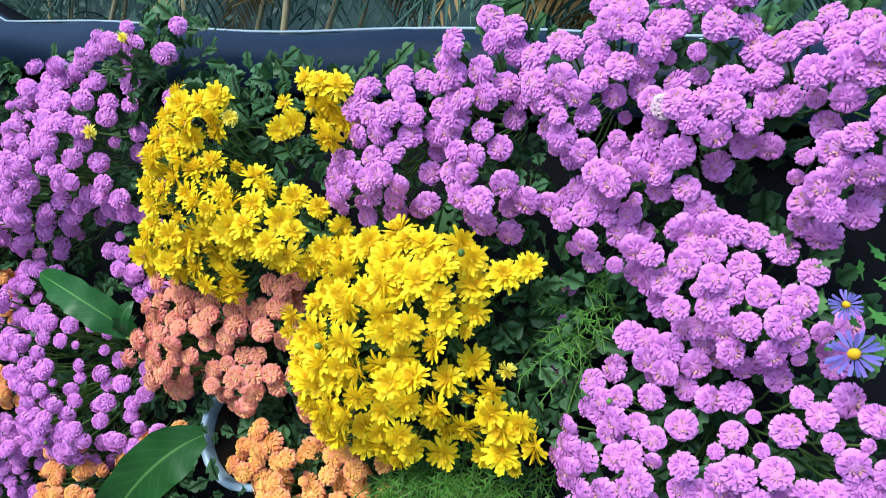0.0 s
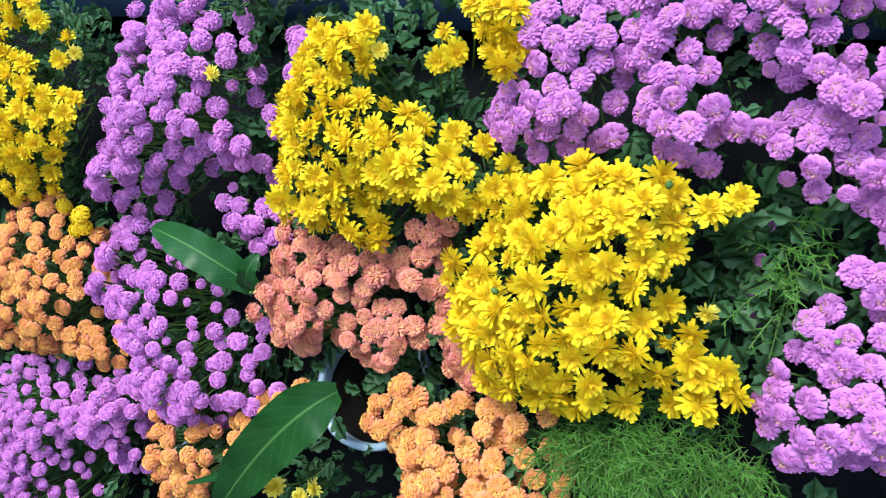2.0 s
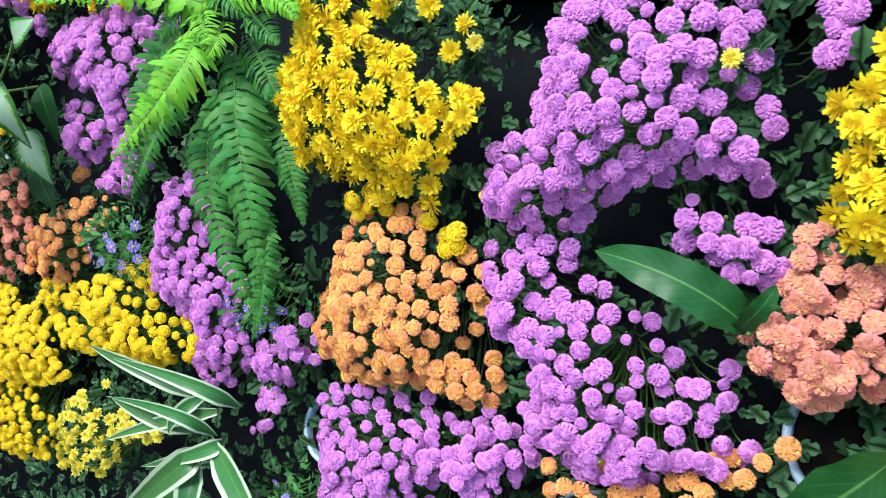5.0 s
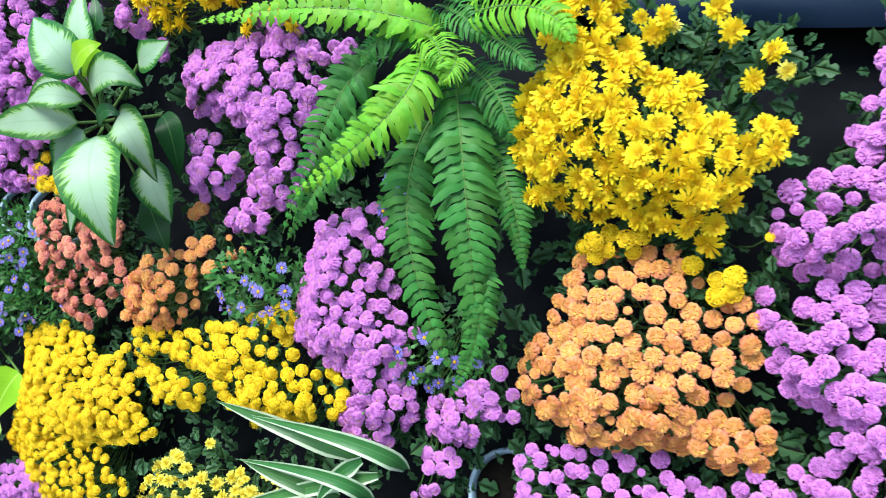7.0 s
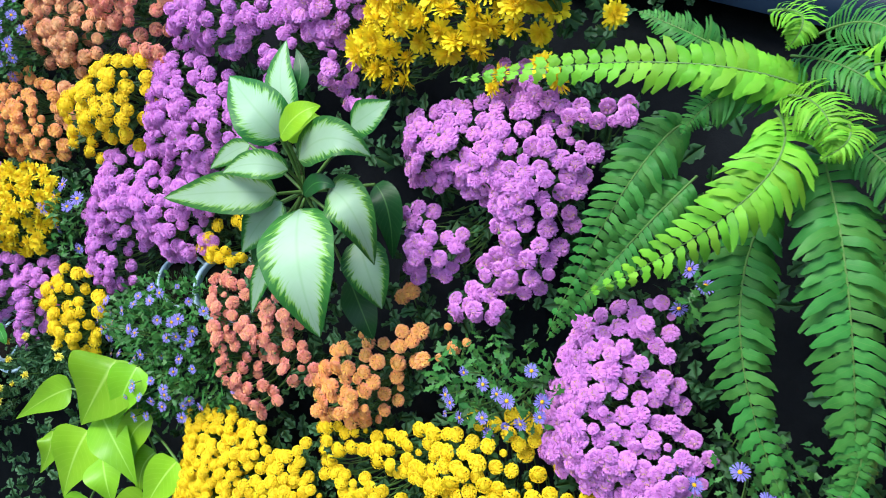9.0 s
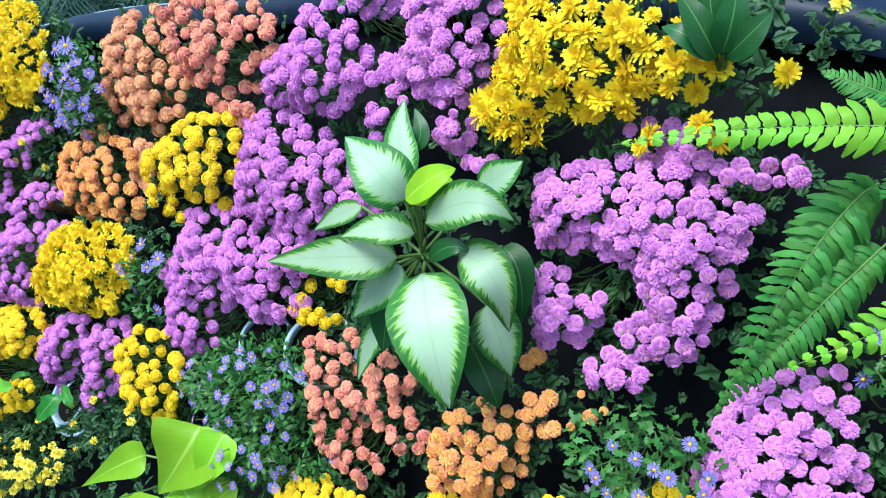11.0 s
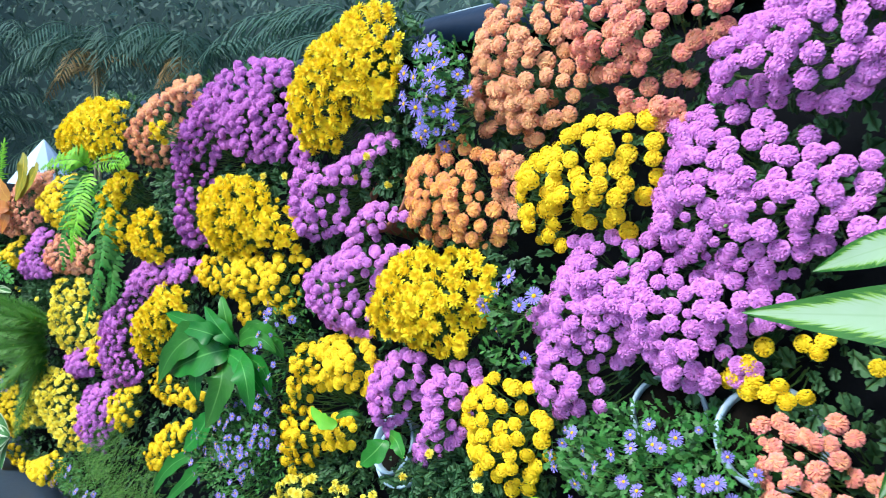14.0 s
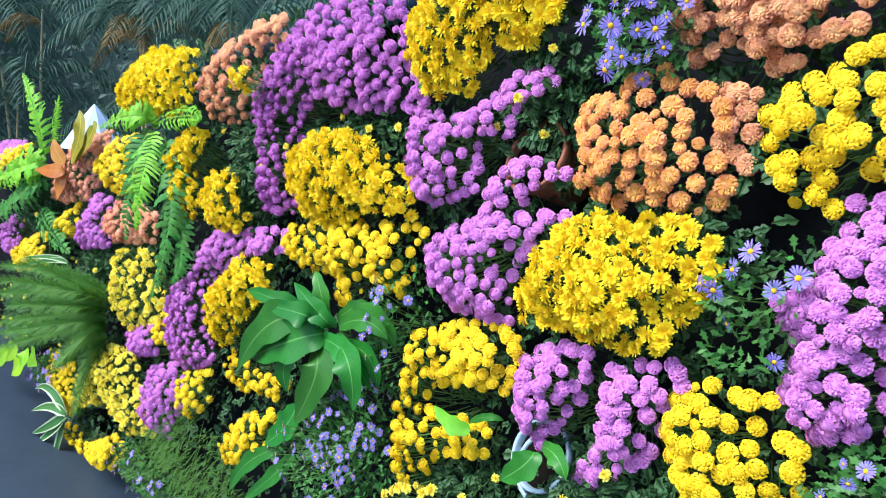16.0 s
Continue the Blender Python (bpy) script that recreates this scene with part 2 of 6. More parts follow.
def tube(g, pts, radius, sides=4, slot=0):
    rings = []
    n = len(pts) - 1
    for i, p in enumerate(pts):
        t = (pts[min(i + 1, n)] - pts[max(i - 1, 0)]).normalized()
        a = t.orthogonal().normalized()
        b = t.cross(a)
        r = radius(i / n) if callable(radius) else radius
        rings.append([g.vert(p + (a * math.cos(6.283 * k / sides) + b * math.sin(6.283 * k / sides)) * r, k / sides, i / n) for k in range(sides)])
    for lo, hi in zip(rings, rings[1:]):
        for k in range(sides):
            g.face(lo[k], lo[(k + 1) % sides], hi[(k + 1) % sides], hi[k], slot=slot)


def lathe(g, profile, sides=20, slot=0):
    rings = [[g.vert((r * math.cos(6.283 * k / sides), r * math.sin(6.283 * k / sides), z)) for k in range(sides)] for r, z in profile]
    for lo, hi in zip(rings, rings[1:]):
        for k in range(sides):
            g.face(lo[k], lo[(k + 1) % sides], hi[(k + 1) % sides], hi[k], slot=slot)


# ---- the wall's line: a shallow hollow curve ----
WALL_X = (-14.0, -7.04, -6.16, -5.28, -4.4, -3.52, -2.64, -1.76, -0.88, 0.0, 0.88, 4.0)
WALL_Y = (0.05, 0.37, 0.458, 0.554, 0.66, 0.748, 0.757, 0.713, 0.647, 0.585, 0.528, 0.40)
TOP_X = (-9.5, -5.5, -5.0, -4.28, -3.5, -2.7, -2.5, -1.9, -1.28, -0.63, -0.26, 1.0)
TOP_Z = (1.40, 1.46, 1.82, 1.876, 1.948, 1.962, 1.974, 1.92, 1.755, 1.785, 1.807, 1.83)


def wall_y(x):
    return float(np.interp(x, WALL_X, WALL_Y))


def top(x):
    return float(np.interp(x, TOP_X, TOP_Z))


# ---- structure ----
def sheet(name, corners, mat, label, kind="structure"):
    g = Geo()
    g.face(*[g.vert(c) for c in corners])
    return tagged(new(name, g.mesh(name, mat, smooth=False)), label, "ground", kind=kind)


sheet("ground", [(-400, -400, 0), (400, -400, 0), (400, 400, 0), (-400, 400, 0)], "asphalt", "dark grey wet paving before the flower wall")


def green_wall():
    """The upright planting wall: felt face, back and a rolled vinyl capping."""
    xs = np.linspace(-9.5, 2.2, 60)
    g = Geo()
    prev = None
    for x in xs:
        y = wall_y(x) + 0.17
        dip = 0.006 * math.sin(x * 5.1)
        row = [g.vert((x, y, 0)), g.vert((x, y + 0.01, 0.9)), g.vert((x, y + 0.02 + dip, top(x) - 0.02)), g.vert((x, y + 0.14, top(x) - 0.02)), g.vert((x, y + 0.14, 0))]
        if prev:
            for k in range(4):
                g.face(prev[k], row[k], row[k + 1], prev[k + 1])
            g.face(prev[4], row[4], row[0], prev[0])
        else:
            g.face(*row[::-1])
        prev = row
    g.face(*prev)
    wall = tagged(new("wall_planted", g.mesh("wall_planted", "felt")), "upright black felt wall planted with potted flowers", "wall", kind="structure")
    g = Geo()
    prev = None
    for i, x in enumerate(np.linspace(-5.0, 2.2, 150)):
        y, sag = wall_y(x) + 0.185, 0.006 * math.sin(x * 3.3) + 0.003 * math.sin(x * 11.0)
        row = []
        for k in range(11):
            a = radians(-40 + 26 * k)
            r = 0.048 + 0.0025 * math.sin(x * 23 + k * 1.3) * (k < 6)
            row.append(g.vert((x, y - math.cos(a) * r * 1.15, top(x) - 0.045 + sag + math.sin(a) * r)))
        if prev:
            for k in range(10):
                g.face(prev[k], row[k], row[k + 1], prev[k + 1])
        prev = row
    cap = part("capping", g.mesh("capping", "vinyl"), wall, "dark blue vinyl sheet rolled over the top")
    # The highlight on top of the roll, made as a thin pale tube.
    g = Geo()
    tube(g, [Vector((x, wall_y(x) + 0.180, top(x) + 0.0035 + 0.006 * math.sin(x * 3.3) + 0.003 * math.sin(x * 11.0))) for x in np.linspace(-5.0, 2.2, 150)], 0.002, 5)
    part("sheet_edge", g.mesh("sheet_edge", "highlight_and_pole"), wall, "thin pale strip in place of the highlight along the sheet")


green_wall()


# ---- flowers: one unit in radius, facing +z ----
def petal(g, turn, tilt, length, width, root, lift, curl, slot=0, notch=False):
    """One petal: a short spoon from the heart outwards."""
    c, s = math.cos(turn), math.sin(turn)
    def at(r, w, z):
        return (c * r - s * w, s * r + c * w, z)
    ct, st = math.cos(tilt), math.sin(tilt)
    r1, z1 = root + length * 0.55 * ct, lift + length * 0.55 * st
    r2, z2 = root + length * ct * (1 - 0.12 * abs(curl)), lift + length * st + curl * length * 0.3
    a = g.vert(at(root, 0, lift), 0.5, 0.0)
    b = g.vert(at(r1, -width, z1 + width * 0.2), 0.0, 0.55)
    d = g.vert(at(r1, width, z1 + width * 0.2), 1.0, 0.55)
    e = g.vert(at(r2, -width * 0.78, z2), 0.15, 1.0)
    h = g.vert(at(r2 * (0.92 if notch else 1.0), width * 0.78, z2), 0.85, 1.0)
    g.face(a, d, h, e, b, slot=slot)


def dome(g, radius, height, z, sides=9, slot=0):
    rings = [[g.vert((radius * math.cos(a) * math.cos(6.283 * k / sides), radius * math.cos(a) * math.sin(6.283 * k / sides), z + height * math.sin(a))) for k in range(sides)] for a in (0.0, 0.7)]
    top = g.vert((0, 0, z + height))
    for k in range(sides):
        g.face(rings[0][k], rings[0][(k + 1) % sides], rings[1][(k + 1) % sides], rings[1][k], slot=slot)
        g.face(rings[1][k], rings[1][(k + 1) % sides], top, slot=slot)


def pompon(name, mats, seed, n, core, flat, length, width, low, eye=0.0, ruffle=0.3):
    """A double flower: n blunt petals set in a spiral over a dome, from the heart down to the angle low; eye is the share of short heart petals."""
    rng = random.Random(seed)
    g = Geo()
    dome(g, core * 0.92, core * flat * 0.92, 0.0)
    uv = [(0.5, 0.5)] * len(g.v)
    c0, c1 = math.cos(radians(8)), math.cos(radians(low))
    for i in range(n):
        k = (i + 0.5) / n
        c = c0 + (c1 - c0) * k
        s = math.sqrt(max(0.0, 1 - c * c))
        a = i * 2.39996 + rng.uniform(-0.2, 0.2)
        way, side = Vector((math.cos(a), math.sin(a), 0)), Vector((-math.sin(a), math.cos(a), 0))
        out, down = way * s + Vector((0, 0, c)), way * c - Vector((0, 0, s))
        root = Vector((way.x * core * s, way.y * core * s, core * flat * c))
        lean = 0.25 + 0.75 * k + rng.uniform(-ruffle, ruffle)
        go = (out * (0.95 - 0.45 * lean) + down * (0.35 + 0.5 * lean)).normalized()
        heart = k < eye
        l = length * (0.35 if heart else 0.6 + 0.4 * k) * rng.uniform(0.75, 1.2)
        w = width * (0.45 if heart else 0.65 + 0.35 * k) * rng.uniform(0.85, 1.15)
        tip, lift = root + go * l * rng.uniform(0.94, 1.03), out * l * rng.uniform(0.0, 0.16)
        g.face(g.vert(root - side * w * 0.6), g.vert(tip - side * w + lift), g.vert(tip + side * w * rng.uniform(0.8, 1.1) + lift * rng.uniform(0.4, 1.3)), g.vert(root + side * w * 0.6))
        v = 0.02 if heart else max(0.16 if eye and k < eye + 0.05 else 0.34, math.sqrt(k) * 0.96)
        # Lower v at petal roots paints shading between the petals into the colour.
        uv += [(0.3, v * 0.74), (0.0, v * 0.97), (1.0, v), (0.7, v * 0.74)]
    g.uv = uv
    return g.mesh(name, *mats)


def shaggy(name, mats, seed, rings, core=0.3):
    """A loose flower: rings of single narrow petals round a small heart."""
    rng = random.Random(seed)
    g = Geo()
    dome(g, core, core * 0.62, -0.10)
    for n, tilt, length, width, root, lift, curl in rings:
        off = rng.random() * 6.28
        for k in range(n):
            petal(g, off + (k + rng.uniform(-0.3, 0.3)) * 6.283 / n, radians(tilt + rng.uniform(-16, 16)), length * rng.uniform(0.7, 1.12), width * rng.uniform(0.85, 1.15),
                  root, lift + rng.uniform(-0.02, 0.02), curl + rng.uniform(-0.2, 0.2), notch=rng.random() < 0.4)
    g.uv = [(0.5, math.hypot(x, y)) for x, y, z in g.v]
    return g.mesh(name, *mats)


LOOSE = ((18, -4, 0.80, 0.115, 0.18, 0.0, -0.4), (17, 20, 0.80, 0.115, 0.15, 0.07, -0.2), (13, 42, 0.70, 0.105, 0.11, 0.13, 0.0), (9, 62, 0.52, 0.09, 0.06, 0.16, 0.2))


def aster_head(name, seed):
    rng = random.Random(seed)
    g = Geo()
    for k in range(19):
        petal(g, (k + rng.uniform(-0.3, 0.3)) * 6.283 / 19, radians(rng.uniform(-12, 18)), rng.uniform(0.72, 0.86), 0.085, 0.17, 0.0, 0.0)
    dome(g, 0.24, 0.16, -0.01, 10, 1)
    g.uv = [(0.5, math.hypot(x, y)) for x, y, z in g.v]
    return g.mesh(name, "aster", "eye")


HEADS = {}
for kind in ("mauve", "violet", "apricot", "coral", "copper", "white"):
    HEADS[kind, "ball"] = [pompon("pompon_head", [kind], 10 + i, 128, (0.70, 0.71, 0.68, 0.70, 0.68)[i], (0.88, 0.82, 0.76, 0.92, 0.72)[i], 0.31, 0.15, 122) for i in range(5)]
    HEADS[kind, "open"] = [pompon("pompon_head", [kind], 20 + i, 128, (0.62, 0.65, 0.61, 0.63, 0.66)[i], (0.60, 0.66, 0.54, 0.62, 0.74)[i], 0.38, 0.14, 112, (0.085, 0.06, 0.095, 0.07, 0.0)[i]) for i in range(5)]
    HEADS[kind, "far"] = [pompon("pompon_head", [kind], 25 + i, 54, 0.74, (0.84, 0.74)[i], 0.34, 0.19, 118) for i in range(2)]
HEADS["button", "ball"] = [pompon("button_head", ["button"], 30 + i, 84, 0.76, (0.70, 0.78, 0.64, 0.80)[i], 0.25, 0.19, 115, (0.05, 0.0, 0.06, 0.0)[i], 0.14) for i in range(4)]
HEADS["button", "far"] = [pompon("button_head", ["button"], 35, 46, 0.76, 0.72, 0.30, 0.20, 115)]
HEADS["daisy", "ball"] = [shaggy("daisy_head", ["daisy"], 40 + i, LOOSE) for i in range(5)]
HEADS["pale", "ball"] = [shaggy("daisy_head", ["pale"], 50 + i, LOOSE) for i in range(4)]
HEADS["daisy", "far"], HEADS["pale", "far"] = HEADS["daisy", "ball"], HEADS["pale", "ball"]
HEADS["leafy", "ball"] = HEADS["leafy", "far"] = HEADS["pale", "ball"]
HEADS["aster", "ball"] = HEADS["aster", "far"] = [aster_head("aster_head", 60 + i) for i in range(4)]


def bud(g, at, face, size):
    """A round green bud."""
    m = Matrix.LocRotScale(at, face.to_track_quat("Z", "Y"), (size,) * 3)
    first = len(g.v)
    lathe(g, [(0.02, -0.5), (0.32, -0.35), (0.42, 0.0), (0.34, 0.3), (0.03, 0.5)], 6)
    for i in range(first, len(g.v)):
        g.v[i] = tuple(m @ Vector(g.v[i]))


def mum_leaf(g, base, way, face, length):
    """A lobed chrysanthemum leaf."""
    side = way.cross(face).normalized()
    up = side.cross(way)
    mid = [g.vert(base + way * length * k + up * length * d, 0.5, k) for k, d in ((0, 0), (0.35, 0.05), (0.7, 0.04), (1.0, -0.06))]
    for sgn in (-1, 1):
        e = [g.vert(base + way * length * k + side * sgn * length * w + up * length * d, 0.5 + sgn * w, k) for k, w, d in ((0.12, 0.10, 0.02), (0.26, 0.29, 0.06), (0.42, 0.33, 0.08), (0.50, 0.17, 0.05), (0.68, 0.30, 0.06), (0.82, 0.24, 0.03), (0.87, 0.10, 0.0))]
        g.face(mid[0], e[0], e[1], e[2], mid[1])
        g.face(mid[1], e[2], e[3], mid[2])
        g.face(mid[2], e[3], e[4], e[5], e[6])
        g.face(mid[2], e[6], mid[3])


def toothed_leaf(g, base, way, face, length):
    """A small narrow leaf with a notched tip."""
    side = way.cross(face).normalized()
    rows = [(g.vert(base + way * length * k - side * w * length, 0.0, k), g.vert(base + way * length * k + side * w * length, 1.0, k)) for k, w in ((0, 0.03), (0.34, 0.07), (0.46, 0.22), (0.56, 0.12), (0.74, 0.25), (0.82, 0.12), (1.0, 0.03))]
    for a, b in zip(rows, rows[1:]):
        g.face(a[0], b[0], b[1], a[1])


def pot_mesh(name, mat):
    """A tapered nursery pot: wall with thickness, turned rim and peat inside; 1 unit across the rim, opening towards +z."""
    g = Geo()
    lathe(g, [(0.0, -0.84), (0.33, -0.84), (0.36, -0.82), (0.45, -0.14), (0.475, -0.13), (0.5, -0.10), (0.5, -0.01), (0.49, 0.0), (0.455, 0.0), (0.445, -0.02), (0.43, -0.13)], 28)
    return g.mesh(name, mat)


def soil_mesh():
    g = Geo()
    lathe(g, [(0.437, -0.12), (0.3, -0.09), (0.12, -0.10), (0.0, -0.085)], 20)
    return g.mesh("soil", "soil")


PEAT = soil_mesh()
POTS = {"pot": pot_mesh("pot", "pot"), "clay": pot_mesh("pot", "clay")}
LABEL = {
    "mauve": "mauve-pink pompon chrysanthemum in full bloom, potted in the wall",
    "violet": "deep violet pompon chrysanthemum in full bloom, potted in the wall",
    "daisy": "bright lemon-yellow shaggy chrysanthemum spilling from the wall",
    "button": "golden-yellow button chrysanthemum spilling from the wall",
    "pale": "pale yellow chrysanthemum with half-open flowers in the wall",
    "apricot": "apricot-orange pompon chrysanthemum in full bloom in the wall",
    "coral": "coral-pink pompon chrysanthemum in full bloom in the wall",
    "copper": "copper-orange chrysanthemum with fading flowers in the wall",
    "leafy": "dark green chrysanthemum foliage with few open flowers",
    "white": "single white chrysanthemum flower amid mauve ones",
    "aster": "bushy green plant with small blue-violet daisy flowers",
}
SPACING = {"mauve": 1.13, "violet": 1.18, "daisy": 0.98, "button": 1.22, "pale": 1.45, "apricot": 1.2, "coral": 1.2, "copper": 1.2, "aster": 1.9, "leafy": 9.0, "white": 2.0}
plants = 0


def oval(x, z, rx, rz, turn):
    """An oval outline on the wall."""
    c, s = math.cos(radians(turn)), math.sin(radians(turn))
    ring = [(rx * math.cos(a), rz * math.sin(a)) for a in (6.283 * k / 14 for k in range(14))]
    return [(x + c * u - s * v, z + s * u + c * v) for u, v in ring]


class Patch:
    """The stretch of the wall inside an outline."""

    def __init__(self, outline):
        self.p = outline
        self.sides = list(zip(outline, outline[1:] + outline[:1]))
        xs, zs = [q[0] for q in outline], [q[1] for q in outline]
        self.x0, self.x1, self.z0, self.z1 = min(xs), max(xs), min(zs), max(zs)
        self.area = abs(sum(a[0] * b[1] - b[0] * a[1] for a, b in self.sides)) / 2
        self.half_x, self.half_z = max(0.008, (self.x1 - self.x0) / 2), max(0.008, (self.z1 - self.z0) / 2)
        self.deep = max(0.004, 1.6 * self.area / (sum(math.dist(a, b) for a, b in self.sides) + 1e-6))

    def bulge(self, depth):
        """How far the middle of the plant stands out before its rim."""
        return min(0.65 * min(self.half_x, self.half_z), depth)

    def draw(self, rng, margin=0.0):
        return rng.uniform(self.x0 - margin, self.x1 + margin), rng.uniform(self.z0 - margin, self.z1 + margin)

    def inset(self, x, z):
        """How far a place lies inside the outline; negative outside."""
        inside, least = False, 9.0
        for (ax, az), (bx, bz) in self.sides:
            if (az > z) != (bz > z) and x < (bx - ax) * (z - az) / (bz - az) + ax:
                inside = not inside
            dx, dz = bx - ax, bz - az
            t = max(0.0, min(1.0, ((x - ax) * dx + (z - az) * dz) / (dx * dx + dz * dz + 1e-9)))
            least = min(least, (ax + t * dx - x) ** 2 + (az + t * dz - z) ** 2)
        return math.sqrt(least) * (1 if inside else -1)


def mum(kind, *outlines, size=0.017, fill=1.0, push=0.0, head="ball", depth=0.062):
    """A potted flowering plant whose heads cover one or more outlines (x, z) or ovals (x, z, half width, half height, turn in degrees) of the wall."""
    global plants
    plants += 1
    rng = random.Random(1000 + plants)
    bush = kind == "aster"
    lobes = [Patch(list(o) if isinstance(o[0], tuple) else oval(*o)) for o in outlines]
    whole = sum(l.area for l in lobes)
    cx = sum((l.x0 + l.x1) / 2 * l.area for l in lobes) / whole
    cz = max(0.12, sum((l.z0 + l.z1) / 2 * l.area for l in lobes) / whole)
    base = Vector((cx, wall_y(cx) + 0.06, cz + 0.01))
    thing = tagged(new("potted_daisy" if bush else "potted_chrysanthemum"), LABEL[kind], "flower plant", "flowering plants in the wall")
    thing.location = base
    m = Matrix.LocRotScale((0, 0.155, -0.03), Euler((radians(66), 0, radians(rng.uniform(-12, 12)))), (0.08, 0.08, 0.08))
    if kind not in ("leafy", "white"):
        part("soil", PEAT, part("pot", POTS["pot"], thing, "pale plastic pot", m), "dark peat")
    # heads by darts with a least distance
    heads, gap = [], size * SPACING[kind] * (0.94 if head == "open" else 1.0)
    for l in lobes:
        ux, uz = (l.x0 + l.x1) / 2, (l.z0 + l.z1) / 2
        bulge = l.bulge(depth)
        for _ in range(int(22 * 4 * (l.half_x + 0.5 * size) * (l.half_z + 0.5 * size) / (gap * gap)) + 24):
            x, z = l.draw(rng, 0.5 * size)
            if z < 0.03 or any((x - h[0]) ** 2 + (z - h[1]) ** 2 < gap * gap for h in heads):
                continue
            far_in = l.inset(x, z)
            if far_in < min((0.4 if kind in ('daisy', 'pale') else 0.1) * size, 0.4 * l.deep):
                continue
            rise = 1 - (1 - min(1.0, max(-0.3, far_in / l.deep))) ** 2
            y = wall_y(x) + (-0.012 if bush else 0.022) + push - bulge * rise + rng.uniform(-0.010, 0.010)
            heads.append((x, z, y, (x - ux) / l.half_x, (z - uz) / l.half_z))
    patches = [(rng.uniform(-0.8, 0.8), rng.uniform(-0.8, 0.8)) for _ in range(2)]
    stems, leaves, far = Geo(), Geo(), Geo()
    n = 0
    for x, z, y, u, v in heads:
        hole = any((u - p) ** 2 + (v - q) ** 2 < 0.05 for p, q in patches)
        if rng.random() > fill or (hole and rng.random() < 0.15 and not bush):
            continue
        p = Vector((x, y, z))
        spread = 1.25 if kind in ("daisy", "pale") else 0.55
        face = Vector((u * 0.6 + rng.gauss(0, spread * 0.5), -1.0, v * 0.5 + 0.12 + rng.gauss(0, spread * 0.5))).normalized()
        r = size * (1.0 if kind in ('daisy', 'pale', 'aster') else 0.9) * (rng.uniform(0.84, 1.12) if rng.random() > 0.12 else rng.uniform(0.45, 0.7))
        turn = face.to_track_quat("Z", "Y") @ Euler((0, 0, rng.random() * 6.28)).to_quaternion()
        place = Matrix.LocRotScale(p - base, turn, (r, r, r * rng.uniform(0.85, 1.1)))
        if cx < -4.75:
            me, first = rng.choice(HEADS[kind, "far"]), len(far.v)
            for q in me.vertices:
                far.vert(place @ q.co, 0.5, max(0.4, math.hypot(q.co.x, q.co.y)))
            for f in me.polygons:
                far.face(*[first + i for i in f.vertices], slot=f.material_index)
        else:
            part("flower_head", rng.choice(HEADS[kind, head]), thing, "", place)
        n += 1
        back = p - face * r * 0.1 - base
        flat = Vector((back.x, 0, back.z))
        root = flat - flat.normalized() * min(flat.length * 0.7, 0.06) + Vector((0, 0.03 + push, -0.01))
        tube(stems, bezier(root, (root + back) * 0.5 + Vector((0, 0.01, -0.025)), back, 3), 0.0013, 3)
        if not bush and rng.random() < 0.10:
            q = p + Vector((rng.uniform(-1, 1), rng.uniform(0.1, 0.5), rng.uniform(-1, 1))) * gap
            bud(stems, q - base, face, r * 0.45)
    for l in lobes:
        wide = 0.006 if bush else 0.014
        ux, uz = (l.x0 + l.x1) / 2, (l.z0 + l.z1) / 2
        for _ in range(int(4 * (l.half_x + wide) * (l.half_z + wide) * (8400 if bush else 7000 if kind == "leafy" else 2800))):
            x, z = l.draw(rng, wide)
            far_in = l.inset(x, z)
            if z < 0.02 or far_in < -wide:
                continue
            u, v = (x - ux) / l.half_x, (z - uz) / l.half_z
            rise = 1 - (1 - max(0.0, min(1.0, far_in / l.deep))) ** 2
            way = Vector((u * 0.5 + rng.gauss(0, 0.6), -0.45 + rng.gauss(0, 0.4), v * 0.4 + rng.gauss(0, 0.6))).normalized()
            face = Vector((rng.gauss(0, 0.4), -1, 0.5 + rng.gauss(0, 0.4)))
            if bush:
                y = wall_y(x) + 0.01 + push - 0.05 * rise + abs(rng.gauss(0, 0.022))
                toothed_leaf(leaves, Vector((x, y, z)) - base, way, face, rng.uniform(0.012, 0.025))
            else:
                y = wall_y(x) + (0.055 if kind == 'leafy' else 0.045) + push - 0.75 * l.bulge(depth) * rise + rng.uniform(-0.005, 0.05)
                mum_leaf(leaves, Vector((x, y, z)) - base, way, face, rng.uniform(0.016, 0.034))
    if far.v:
        tagged(part("blossom", far.mesh("blossom", kind if kind != "leafy" else "pale", "eye"), thing), kind="stuff")
    if stems.v:
        tagged(part("stem", stems.mesh("stem", "stem"), thing), kind="stuff")
    if leaves.v:
        tagged(part("foliage", leaves.mesh("foliage", "aster_leaf" if bush else "mum_leaf"), thing), kind="stuff")



# ---- leafy plants, leaf by leaf ----
def leafy(name, base, label, category):
    """A leafy plant's Empty at its crown, with its pot in the wall."""
    thing = tagged(new(name), label, category, "foliage plants in the wall")
    thing.location = base
    pot = part("pot", POTS["pot"], thing, "pale plastic pot", Matrix.LocRotScale((0, max(0.02, wall_y(base[0]) + 0.215 - base[1]), -0.03), Euler((radians(66), 0, 0)), (0.08,) * 3))
    part("soil", PEAT, pot, "dark peat")
    return thing


